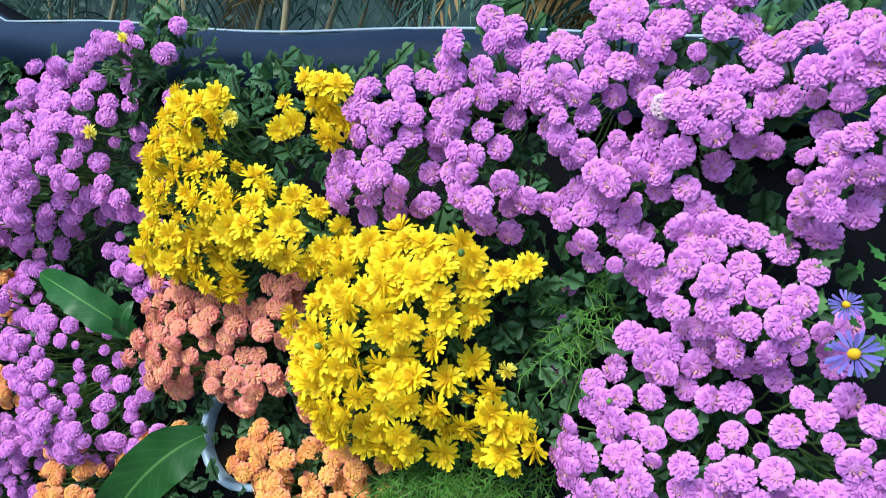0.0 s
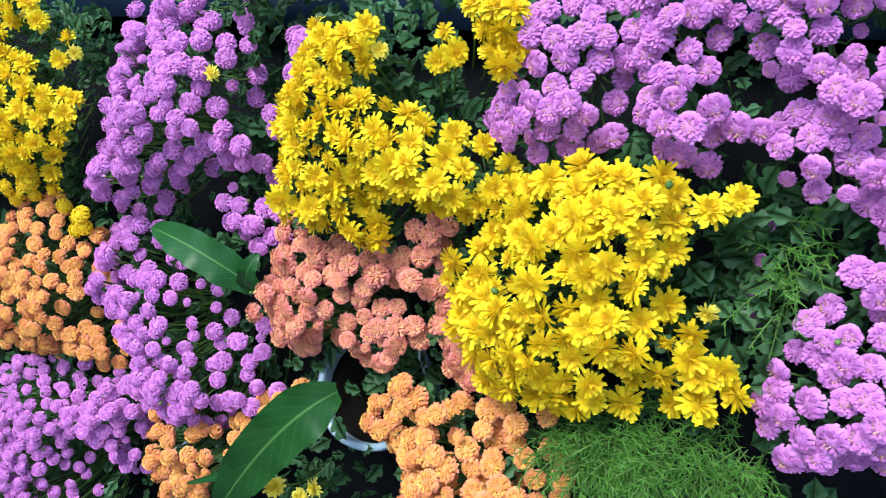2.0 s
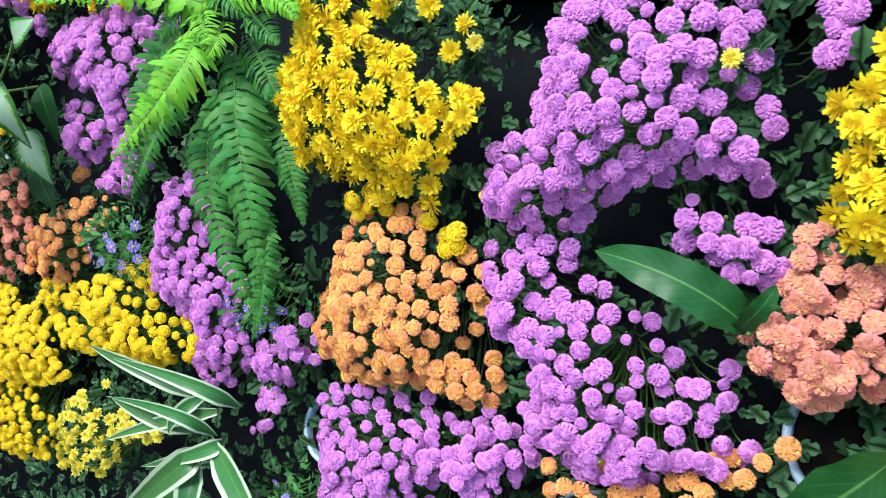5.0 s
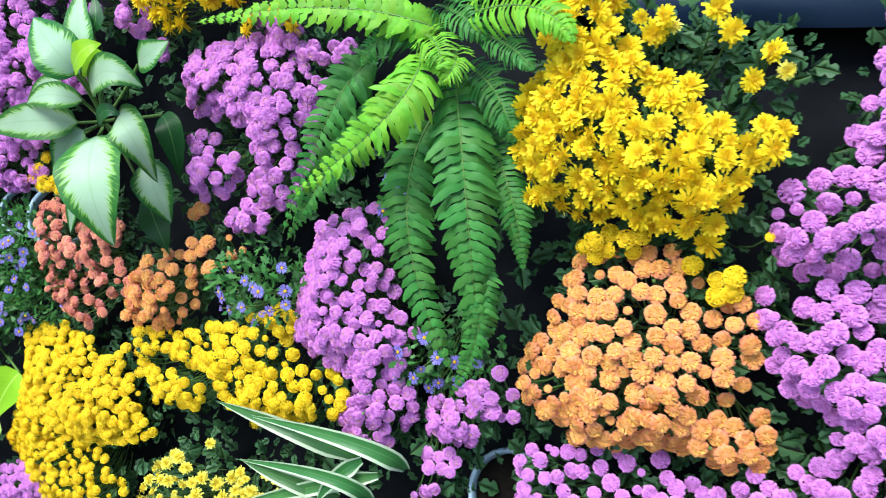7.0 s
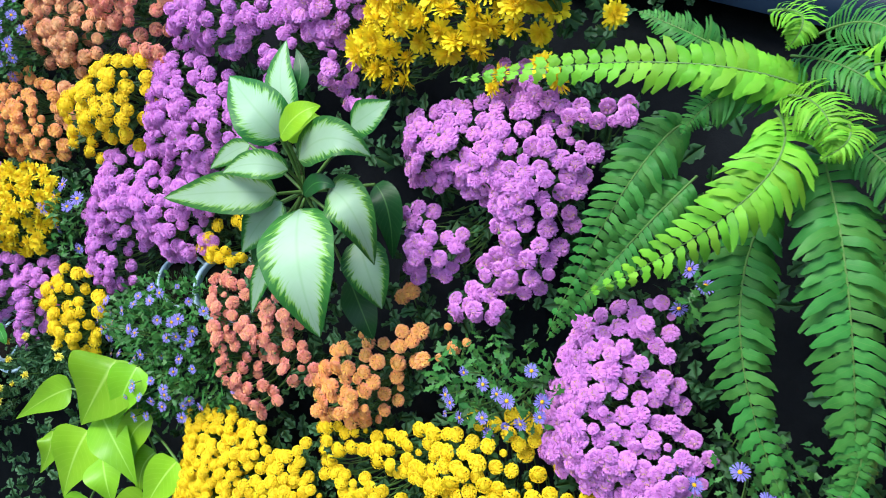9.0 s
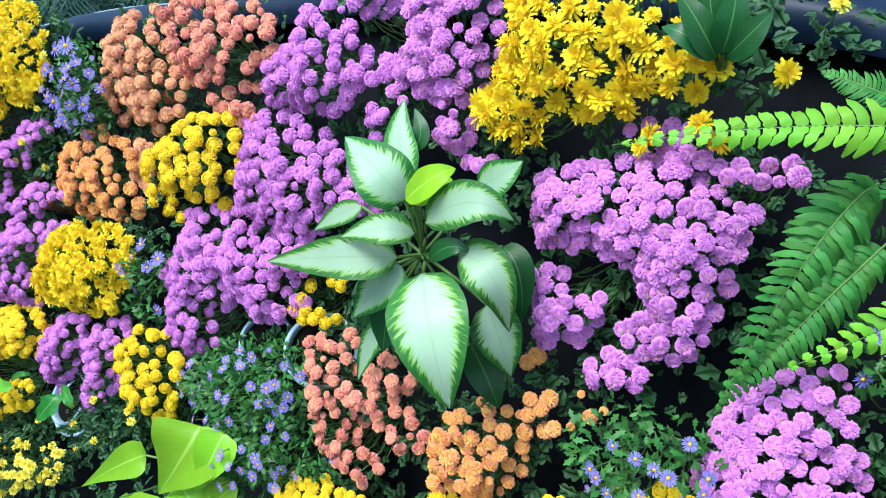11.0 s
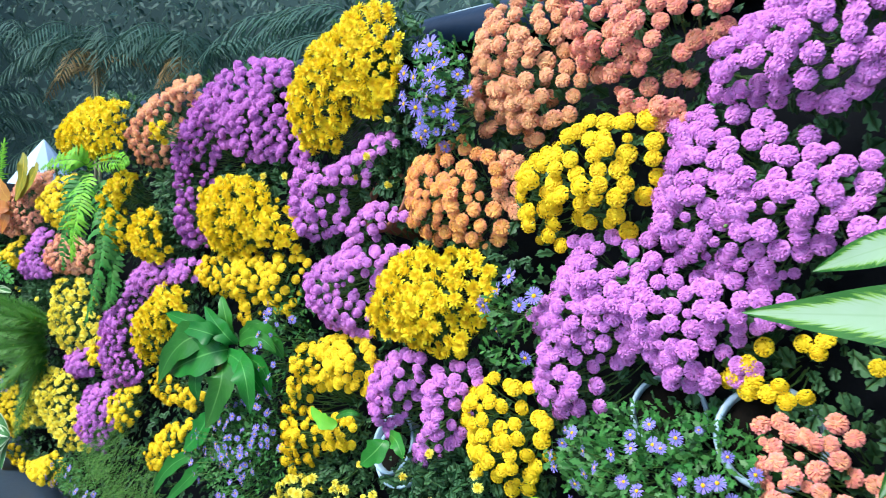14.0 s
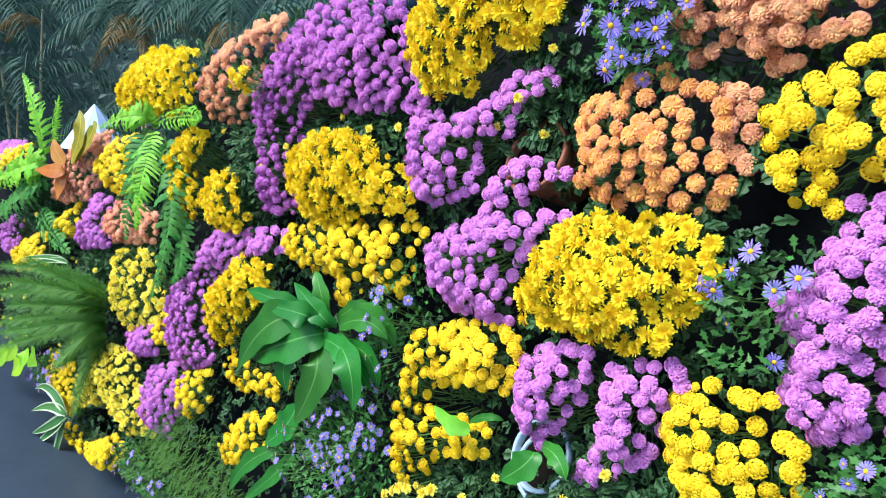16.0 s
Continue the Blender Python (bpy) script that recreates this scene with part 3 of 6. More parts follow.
OVAL = lambda v: max(0.0, math.sin(3.14159 * min(1, v ** 0.72))) ** 0.75 * (1 - 0.22 * v ** 3) + 0.012
HEART = lambda v: max(0.0, math.sin(3.14159 * min(1, 0.04 + 0.96 * v ** 0.6))) ** 0.8 * (1 - 0.5 * v * v) * 1.15 + 0.005
STRAP = lambda v: min(1.0, 0.35 + v * 3.0) * max(0.02, 1 - v ** 6)
GRASS = lambda v: min(1.0, 0.4 + v * 3.0) * max(0.02, 1 - v ** 2.5)
LOBED = lambda v: max(0.0, math.sin(3.14159 * min(1, 0.05 + 0.95 * v ** 0.9))) ** 0.75 * (1 + 0.13 * math.sin(v * 17)) + 0.02
SHAPES = {"oval": (OVAL, 0.10, 0.05, 3.0), "heart": (HEART, 0.22, 0.05, 2.0), "strap": (STRAP, 0.16, 0.22, 4.5), "lobed": (LOBED, 0.16, 0.10, 2.5), "grass": (GRASS, 0.35, 0.02, 1.0)}


def leaf(plant, mat, shape, a, b, c, half, label=""):
    """One leaf from a over b to the tip c, with its stalk from the crown."""
    width, fold, wave, waves = SHAPES[shape]
    g = Geo()
    o = plant.location
    pts = bezier(Vector(a) - o, Vector(b) - o, Vector(c) - o, 16)
    blade(g, pts, Vector((0.5, -1, 0.3)), lambda v: half * width(v), fold, wave, waves)
    if shape in ("oval", "heart"):
        stalk = Geo()
        tube(stalk, bezier(Vector((0, 0, 0)), pts[0] * 0.5 + Vector((0, 0.01, 0.0)), pts[0], 4), 0.0028, 6)
        part("stalk", stalk.mesh("stalk", "stem"), part("leaf", g.mesh("leaf", mat), plant, label))
    else:
        part("leaf", g.mesh("leaf", mat), plant, label)


def frond(plant, mat, a, b, c, half):
    """A sword-fern frond: a midrib with pairs of narrow, slightly drooping leaflets."""
    g = Geo()
    o = plant.location
    n = 31
    rng = random.Random(int(abs(a[0] + c[0] * 3 + c[2]) * 1e4))
    pts = bezier(Vector(a) - o, Vector(b) - o, Vector(c) - o, n)
    long = sum((q - p).length for p, q in zip(pts, pts[1:]))
    tube(g, pts, lambda v: 0.0018 * (1 - 0.7 * v), 4, 1)
    face = Vector((0.4, -1, 0.4))
    for i in range(2, n):
        v = i / n
        t = (pts[i + 1] - pts[i - 1]).normalized()
        side = t.cross(face).normalized()
        up = side.cross(t)
        size = half * (min(1, 0.45 + v * 2.2) * (1 - v ** 2.6) + 0.04) * rng.uniform(0.88, 1.08)
        for sgn in (-1, 1):
            way = (side * sgn + t * (0.18 + 0.35 * v) + up * rng.uniform(-0.3, 0.4)).normalized()
            p = pts[i]
            droop = -up * size * rng.uniform(0.0, 0.55) + t * size * rng.uniform(0.1, 0.3)
            mid = p + way * size * 0.55
            blade2 = long / n * 0.45 * rng.uniform(0.85, 1.1)
            w = t.cross(way).cross(way).normalized()
            rows = []
            lift = up * blade2
            for k, (q, f) in enumerate(((p, 0.8), (p + way * size * 0.22 + up * size * 0.05, 1.1), (p + way * size * 0.44 + up * size * 0.08, 0.9), (p + way * size * 0.66 + up * size * 0.04 + droop * 0.25, 1.0), (p + way * size * 0.86 + droop * 0.6, 0.7), (p + way * size + droop, 0.2))):
                ripple = lift * (0.5 if k % 2 else -0.25)
                rows.append((g.vert(q - w * blade2 * f + ripple, 0.0, k / 5), g.vert(q + lift * 0.15, 0.5, k / 5), g.vert(q + w * blade2 * f - ripple * 0.6, 1.0, k / 5)))
            for r0, r1 in zip(rows, rows[1:]):
                g.face(r0[0], r1[0], r1[1], r0[1])
                g.face(r0[1], r1[1], r1[2], r0[2])
    part("frond", g.mesh("frond", mat, "stem"), plant)


def plume(plant, a, b, c, half, dense=1.0):
    """A feathery plume: fine needles all round a thin arching stem."""
    g = Geo()
    o = plant.location
    rng = random.Random(int(abs(a[0] * 7 + c[0] * 3 + c[2]) * 1e4))
    pts = bezier(Vector(a) - o, Vector(b) - o, Vector(c) - o, 14)
    tube(g, pts, 0.0014, 3, 1)
    count = int(640 * dense)
    for i in range(count):
        v = rng.random()
        k = min(13, int(v * 14))
        p = pts[k].lerp(pts[k + 1], v * 14 - k)
        t = (pts[k + 1] - pts[k]).normalized()
        out = Vector((rng.gauss(0, 1), rng.gauss(0, 1), rng.gauss(0, 1)))
        out = (out - t * out.dot(t)).normalized()
        size = half * (0.35 + 0.65 * math.sin(3.14159 * (0.12 + 0.8 * v))) * rng.uniform(0.6, 1.1)
        way = (out + t * 0.9).normalized()
        w = way.cross(Vector((0.3, -1, 0.2))).normalized() * 0.0007
        q, e = p + way * size * 0.6, p + way * size + Vector((0, 0, -0.1 * size))
        g.face(g.vert(p - w, 0.3, 0), g.vert(p + w, 0.7, 0), g.vert(q + w, 0.7, 0.6), g.vert(e, 0.5, 1), g.vert(q - w, 0.3, 0.6))
    part("plume", g.mesh("plume", "needle", "stem"), plant)


def spray_mass(plant, x0, z0, rx, rz, off, count):
    """A bushy mass of fine needled sprays over an oval of the wall."""
    g = Geo()
    o = plant.location
    rng = random.Random(int(abs(x0 * 100 + z0 * 10)))
    for _ in range(count):
        r, a = math.sqrt(rng.random()), rng.random() * 6.283
        x, z = x0 + rx * r * math.cos(a), max(0.03, z0 + rz * r * math.sin(a))
        p = Vector((x, wall_y(x) + off + 0.05 - 0.07 * (1 - r * r) + rng.uniform(-0.02, 0.03), z)) - o
        way = Vector((rng.gauss(-0.1, 0.6), -0.7, rng.gauss(-0.25, 0.6))).normalized()
        long = rng.uniform(0.03, 0.065)
        pts = bezier(p, p + way * long * 0.6, p + way * long + Vector((0, 0, -0.35 * long)), 5)
        tube(g, pts, 0.0006, 3, 1)
        for k in range(16):
            v = 0.15 + 0.85 * k / 16
            i = min(4, int(v * 5))
            q = pts[i].lerp(pts[i + 1], v * 5 - i)
            t = (pts[i + 1] - pts[i]).normalized()
            out = (t.orthogonal() * math.cos(k * 2.4) + t.cross(t.orthogonal()) * math.sin(k * 2.4)).normalized()
            e = q + (out + t * 0.8).normalized() * rng.uniform(0.008, 0.016)
            w = (e - q).cross(Vector((0.4, -1, 0.2))).normalized() * 0.0007
            g.face(g.vert(q - w, 0.3, 0), g.vert(q + w, 0.7, 0), g.vert(e, 0.5, 1))
    tagged(part("foliage", g.mesh("foliage", "needle", "stem"), plant), kind="stuff")


def ring_mesh(name, mat, profile):
    g = Geo()
    lathe(g, profile, 28)
    return g.mesh(name, mat)


POT_PARTS = {m: (ring_mesh("body", m, [(0.0, -0.84), (0.33, -0.84), (0.36, -0.82), (0.45, -0.14), (0.445, -0.13), (0.43, -0.14)]),
                 ring_mesh("rim", m, [(0.455, -0.13), (0.475, -0.13), (0.5, -0.10), (0.5, -0.01), (0.49, 0.0), (0.455, 0.0), (0.44, -0.02), (0.435, -0.13)])) for m in ("pot", "clay")}


def flower_pot(at, size, mat="pot", tilt=66, turn=0):
    """A pot set slanting in the wall: body, rim and peat."""
    thing = tagged(new("flower_pot"), "pale plastic flower pot set slanting in the wall" if mat == "pot" else "brown plastic flower pot set in the wall", "flower pot", "flower pots in the wall")
    thing.location = at
    m = Matrix.LocRotScale((0, 0, 0), Euler((radians(tilt), 0, radians(turn))), (size,) * 3)
    body, rim = POT_PARTS[mat]
    part("body", body, thing, "", m)
    part("rim", rim, thing, "", m)
    part("soil", PEAT, thing, "dark peat", m)


# ---- the plants, one call each ----

# mauve and yellow chrysanthemums by the start of the walk
mum('mauve', [(-0.443, 1.625), (-0.421, 1.674), (-0.414, 1.708), (-0.409, 1.730), (-0.361, 1.748), (-0.314, 1.744), (-0.308, 1.715), (-0.315, 1.667), (-0.300, 1.621), (-0.347, 1.610), (-0.408, 1.593)], size=0.0148, head='open', push=0.008)
mum('mauve', [(-0.325, 1.758), (-0.306, 1.799), (-0.279, 1.807), (-0.247, 1.795), (-0.237, 1.760), (-0.240, 1.722), (-0.237, 1.678), (-0.191, 1.656), (-0.197, 1.638), (-0.228, 1.632), (-0.221, 1.618), (-0.242, 1.606), (-0.265, 1.607), (-0.294, 1.649), (-0.310, 1.683), (-0.303, 1.725)], size=0.0148, head='open', push=0.008)
mum('mauve', [(-0.232, 1.782), (-0.203, 1.790), (-0.178, 1.788), (-0.181, 1.818), (-0.133, 1.820), (-0.109, 1.792), (-0.126, 1.748), (-0.142, 1.738), (-0.129, 1.708), (-0.138, 1.665), (-0.168, 1.684), (-0.204, 1.693), (-0.219, 1.725), (-0.236, 1.727), (-0.234, 1.756)], size=0.0148, head='open', push=0.008)
mum('mauve', [(-0.136, 1.836), (-0.059, 1.834), (-0.057, 1.803), (-0.078, 1.788), (-0.095, 1.772), (-0.115, 1.773), (-0.118, 1.804)], size=0.0148, head='open', push=0.008)
mum('mauve', [(-0.055, 1.792), (-0.033, 1.795), (-0.032, 1.812), (0.023, 1.826), (0.050, 1.834), (0.075, 1.721), (0.048, 1.705), (0.034, 1.658), (0.005, 1.656), (-0.007, 1.679), (-0.017, 1.715), (0.000, 1.737), (-0.007, 1.756), (-0.026, 1.750), (-0.049, 1.772)], size=0.0148, head='open', push=0.008)
mum('mauve', [(-0.169, 1.693), (-0.129, 1.712), (-0.131, 1.752), (-0.103, 1.767), (-0.079, 1.774), (-0.043, 1.769), (-0.028, 1.750), (-0.029, 1.713), (-0.053, 1.718), (-0.068, 1.686), (-0.054, 1.658), (-0.039, 1.652), (-0.081, 1.639), (-0.092, 1.678), (-0.123, 1.644), (-0.159, 1.662)], size=0.0148, head='open', push=0.008)
mum('mauve', [(-0.188, 1.666), (-0.136, 1.670), (-0.137, 1.642), (-0.098, 1.635), (-0.099, 1.612), (-0.109, 1.590), (-0.141, 1.607), (-0.149, 1.595), (-0.172, 1.610), (-0.186, 1.637)], size=0.0148, head='open', push=0.008)
mum('mauve', [(-0.126, 1.634), (-0.044, 1.668), (-0.021, 1.651), (0.011, 1.645), (0.035, 1.616), (0.057, 1.597), (0.050, 1.577), (0.017, 1.558), (-0.008, 1.541), (-0.044, 1.550), (-0.055, 1.565), (-0.092, 1.570), (-0.101, 1.597)], [(-0.116, 1.559), (-0.090, 1.556), (-0.046, 1.563), (-0.045, 1.530), (-0.083, 1.513), (-0.100, 1.533)], size=0.0148, head='open', push=0.008)
mum('mauve', [(-0.141, 1.505), (-0.117, 1.515), (-0.096, 1.509), (-0.040, 1.527), (-0.008, 1.537), (0.044, 1.571), (0.056, 1.552), (0.080, 1.552), (0.107, 1.543), (0.102, 1.502), (0.089, 1.459), (-0.136, 1.362), (-0.155, 1.418), (-0.163, 1.460), (-0.131, 1.476)], size=0.0148, head='open', push=0.008)
mum('mauve', [(-0.205, 1.572), (-0.182, 1.572), (-0.171, 1.536), (-0.157, 1.477), (-0.181, 1.464), (-0.197, 1.517)], size=0.0148, fill=0.45, head='open', push=0.058)
mum('daisy', [(-0.670, 1.635), (-0.647, 1.707), (-0.561, 1.715), (-0.547, 1.682), (-0.558, 1.651), (-0.516, 1.633), (-0.468, 1.622), (-0.405, 1.605), (-0.397, 1.554), (-0.439, 1.527), (-0.502, 1.531), (-0.553, 1.530), (-0.516, 1.483), (-0.551, 1.471), (-0.615, 1.486), (-0.663, 1.474), (-0.684, 1.519), (-0.674, 1.575), (-0.699, 1.598)], [(-0.469, 1.746), (-0.406, 1.740), (-0.401, 1.688), (-0.413, 1.659), (-0.435, 1.673), (-0.449, 1.715), (-0.472, 1.729)], [(-0.504, 1.709), (-0.467, 1.719), (-0.457, 1.670), (-0.478, 1.658), (-0.503, 1.681)], size=0.0175, push=-0.012)
mum('daisy', [(-0.399, 1.577), (-0.367, 1.606), (-0.293, 1.620), (-0.239, 1.610), (-0.242, 1.589), (-0.190, 1.605), (-0.190, 1.585), (-0.239, 1.566), (-0.234, 1.522), (-0.236, 1.494), (-0.207, 1.486), (-0.203, 1.460), (-0.227, 1.423), (-0.251, 1.415), (-0.239, 1.395), (-0.284, 1.372), (-0.317, 1.366), (-0.381, 1.361), (-0.425, 1.379), (-0.431, 1.410), (-0.466, 1.398), (-0.440, 1.433), (-0.466, 1.464), (-0.461, 1.503), (-0.416, 1.520), (-0.423, 1.555)], [(-0.212, 1.440), (-0.184, 1.461), (-0.183, 1.434), (-0.210, 1.424)], [(-0.189, 1.420), (-0.158, 1.453), (-0.152, 1.445), (-0.185, 1.410)], [(-0.231, 1.404), (-0.198, 1.422), (-0.199, 1.405), (-0.227, 1.394)], [(-0.200, 1.396), (-0.178, 1.401), (-0.180, 1.390), (-0.196, 1.383)], size=0.0185, push=-0.012)
mum('mauve', [(-0.981, 1.708), (-0.784, 1.709), (-0.758, 1.647), (-0.772, 1.617), (-0.741, 1.584), (-0.737, 1.511), (-0.773, 1.524), (-0.826, 1.523), (-0.871, 1.483), (-0.913, 1.468), (-0.921, 1.445), (-0.948, 1.433), (-1.036, 1.416), (-1.068, 1.466), (-1.048, 1.523), (-0.999, 1.550), (-1.000, 1.593), (-0.983, 1.642)], [(-0.824, 1.497), (-0.770, 1.492), (-0.720, 1.482), (-0.707, 1.426), (-0.734, 1.413), (-0.771, 1.425), (-0.819, 1.443)], [(-0.727, 1.688), (-0.688, 1.694), (-0.681, 1.641), (-0.705, 1.639)], size=0.0155, depth=0.095, push=0.033)
mum('mauve', [(-0.815, 1.754), (-0.782, 1.785), (-0.735, 1.771), (-0.751, 1.731), (-0.904, 1.691), (-0.915, 1.712), (-0.855, 1.724)], [(-0.725, 1.746), (-0.691, 1.752), (-0.691, 1.730), (-0.720, 1.727)], [(-0.714, 1.782), (-0.681, 1.780), (-0.681, 1.771), (-0.714, 1.769)], size=0.0155, push=0.013)
mum('mauve', [(-1.075, 1.385), (-1.022, 1.388), (-0.992, 1.425), (-0.935, 1.429), (-0.942, 1.374), (-0.905, 1.382), (-0.843, 1.359), (-0.817, 1.344), (-0.799, 1.319), (-0.796, 1.289), (-0.745, 1.334), (-0.734, 1.294), (-0.746, 1.260), (-0.700, 1.254), (-0.711, 1.216), (-0.788, 1.182), (-0.811, 1.148), (-0.883, 1.136), (-0.913, 1.151), (-0.975, 1.154), (-0.967, 1.236), (-0.978, 1.267), (-1.031, 1.286), (-1.042, 1.343)], size=0.0145, depth=0.09, push=0.028)
mum('mauve', [(-1.345, 1.086), (-1.298, 1.117), (-1.135, 1.145), (-1.086, 1.124), (-0.976, 1.190), (-0.952, 1.113), (-0.984, 1.105), (-0.982, 1.049), (-0.976, 1.022), (-1.026, 0.980), (-1.039, 1.035), (-1.062, 1.035), (-1.111, 1.055), (-1.125, 0.945), (-1.087, 0.898), (-1.113, 0.818), (-1.256, 0.779), (-1.327, 0.901), (-1.346, 0.963), (-1.334, 1.024)], size=0.0135, depth=0.09, push=0.028)
mum('mauve', [(-1.161, 1.083), (-1.085, 1.121), (-1.020, 1.186), (-0.987, 1.151), (-0.979, 1.091), (-1.186, 1.000)], size=0.0138, fill=0.8, push=0.018)
mum('apricot', [(-0.946, 1.109), (-0.932, 1.150), (-0.866, 1.171), (-0.779, 1.177), (-0.735, 1.225), (-0.673, 1.263), (-0.671, 1.246), (-0.718, 1.201), (-0.746, 1.166), (-0.757, 1.112), (-0.795, 1.051), (-0.896, 0.992), (-0.919, 1.066)], size=0.0142, push=0.013)
mum('coral', [(-0.720, 1.401), (-0.685, 1.466), (-0.643, 1.468), (-0.618, 1.460), (-0.533, 1.465), (-0.531, 1.440), (-0.574, 1.409), (-0.595, 1.355), (-0.653, 1.313), (-0.690, 1.335), (-0.719, 1.357)], [(-0.638, 1.372), (-0.574, 1.403), (-0.536, 1.409), (-0.497, 1.390), (-0.509, 1.353), (-0.560, 1.316), (-0.585, 1.330), (-0.603, 1.346)], [(-0.522, 1.518), (-0.468, 1.522), (-0.483, 1.470), (-0.518, 1.469)], [(-0.486, 1.426), (-0.452, 1.428), (-0.439, 1.368), (-0.465, 1.353), (-0.482, 1.388)], size=0.0152, head='open', push=0.013)
mum('coral', [(-0.708, 1.485), (-0.674, 1.503), (-0.657, 1.463), (-0.614, 1.460), (-0.576, 1.480), (-0.532, 1.472), (-0.485, 1.488), (-0.469, 1.448), (-0.495, 1.430), (-0.533, 1.443), (-0.557, 1.425), (-0.599, 1.402), (-0.616, 1.435), (-0.646, 1.428), (-0.655, 1.400), (-0.633, 1.380), (-0.641, 1.344), (-0.663, 1.303), (-0.694, 1.328), (-0.736, 1.351), (-0.736, 1.386), (-0.718, 1.418), (-0.705, 1.427)], [(-0.491, 1.408), (-0.456, 1.429), (-0.407, 1.411), (-0.392, 1.337), (-0.467, 1.332), (-0.483, 1.363)], size=0.0152, head='open', push=0.028)
mum('apricot', [(-0.580, 1.263), (-0.527, 1.271), (-0.506, 1.279), (-0.444, 1.316), (-0.433, 1.283), (-0.379, 1.318), (-0.364, 1.241), (-0.489, 1.178), (-0.508, 1.224), (-0.544, 1.229)], size=0.0155, head='open', push=0.028)
mum('apricot', [(-0.566, 1.278), (-0.542, 1.290), (-0.515, 1.245), (-0.538, 1.236), (-0.564, 1.257)], [(-0.523, 1.342), (-0.501, 1.349), (-0.483, 1.320), (-0.449, 1.332), (-0.415, 1.337), (-0.382, 1.342), (-0.340, 1.356), (-0.331, 1.334), (-0.366, 1.315), (-0.393, 1.325), (-0.395, 1.284), (-0.353, 1.313), (-0.311, 1.316), (-0.310, 1.265), (-0.328, 1.211), (-0.506, 1.128), (-0.506, 1.227), (-0.487, 1.277), (-0.528, 1.312)], size=0.0155, head='open', push=0.013)
mum('daisy', [(-1.347, 1.736), (-1.261, 1.736), (-1.246, 1.671), (-1.197, 1.628), (-1.149, 1.631), (-1.144, 1.593), (-1.116, 1.582), (-1.060, 1.594), (-1.046, 1.583), (-1.060, 1.550), (-1.046, 1.539), (-1.089, 1.534), (-1.090, 1.487), (-1.108, 1.471), (-1.092, 1.453), (-1.117, 1.435), (-1.192, 1.450), (-1.271, 1.444), (-1.340, 1.448), (-1.361, 1.491), (-1.385, 1.564), (-1.346, 1.626)], [(-1.249, 1.697), (-1.192, 1.698), (-1.188, 1.667), (-1.231, 1.665)], [(-1.173, 1.711), (-1.139, 1.706), (-1.143, 1.687)], [(-1.149, 1.681), (-1.122, 1.682), (-1.120, 1.667), (-1.147, 1.665)], [(-1.107, 1.664), (-1.076, 1.662), (-1.079, 1.644), (-1.098, 1.646)], [(-1.116, 1.633), (-1.097, 1.634), (-1.094, 1.613), (-1.113, 1.614)], size=0.0178, push=-0.012)
mum('button', [(-1.284, 1.424), (-1.228, 1.441), (-1.196, 1.439), (-1.200, 1.405), (-1.273, 1.395)], [(-1.155, 1.418), (-1.120, 1.425), (-1.121, 1.403), (-1.154, 1.403)], [(-1.110, 1.405), (-1.083, 1.411), (-1.085, 1.375), (-1.110, 1.376)], [(-1.079, 1.460), (-1.057, 1.464), (-1.058, 1.447), (-1.074, 1.447)], size=0.0145, push=0.003)
mum('apricot', [(-1.301, 1.385), (-1.250, 1.402), (-1.164, 1.422), (-1.139, 1.401), (-1.110, 1.355), (-1.066, 1.394), (-1.048, 1.318), (-1.057, 1.278), (-1.066, 1.244), (-1.023, 1.242), (-1.018, 1.182), (-1.076, 1.153), (-1.110, 1.174), (-1.172, 1.152), (-1.239, 1.124), (-1.288, 1.148), (-1.338, 1.169), (-1.360, 1.199), (-1.345, 1.248), (-1.310, 1.283), (-1.322, 1.314), (-1.297, 1.344)], size=0.015, depth=0.09, head='open', push=0.028)
mum('pale', (-0.646, 1.131, 0.062, 0.036, 36), size=0.015, fill=0.5)

# the middle of the wall
mum('mauve', [(-1.741, 1.341), (-1.702, 1.386), (-1.616, 1.409), (-1.590, 1.349), (-1.575, 1.258), (-1.539, 1.229), (-1.525, 1.194), (-1.547, 1.149), (-1.521, 1.097), (-1.566, 1.020), (-1.629, 0.993), (-1.677, 1.026), (-1.639, 1.112), (-1.740, 1.136), (-1.782, 1.168), (-1.768, 1.255)], [(-1.498, 1.114), (-1.435, 1.171), (-1.375, 1.207), (-1.352, 1.168), (-1.331, 1.148), (-1.369, 1.126), (-1.402, 1.144), (-1.398, 1.097), (-1.428, 1.068), (-1.496, 1.064)], [(-1.506, 1.031), (-1.461, 1.056), (-1.426, 1.029), (-1.447, 1.006), (-1.505, 1.010)], [(-1.514, 0.960), (-1.468, 0.983), (-1.478, 0.953), (-1.514, 0.944)], size=0.0145, head='open', push=0.018)
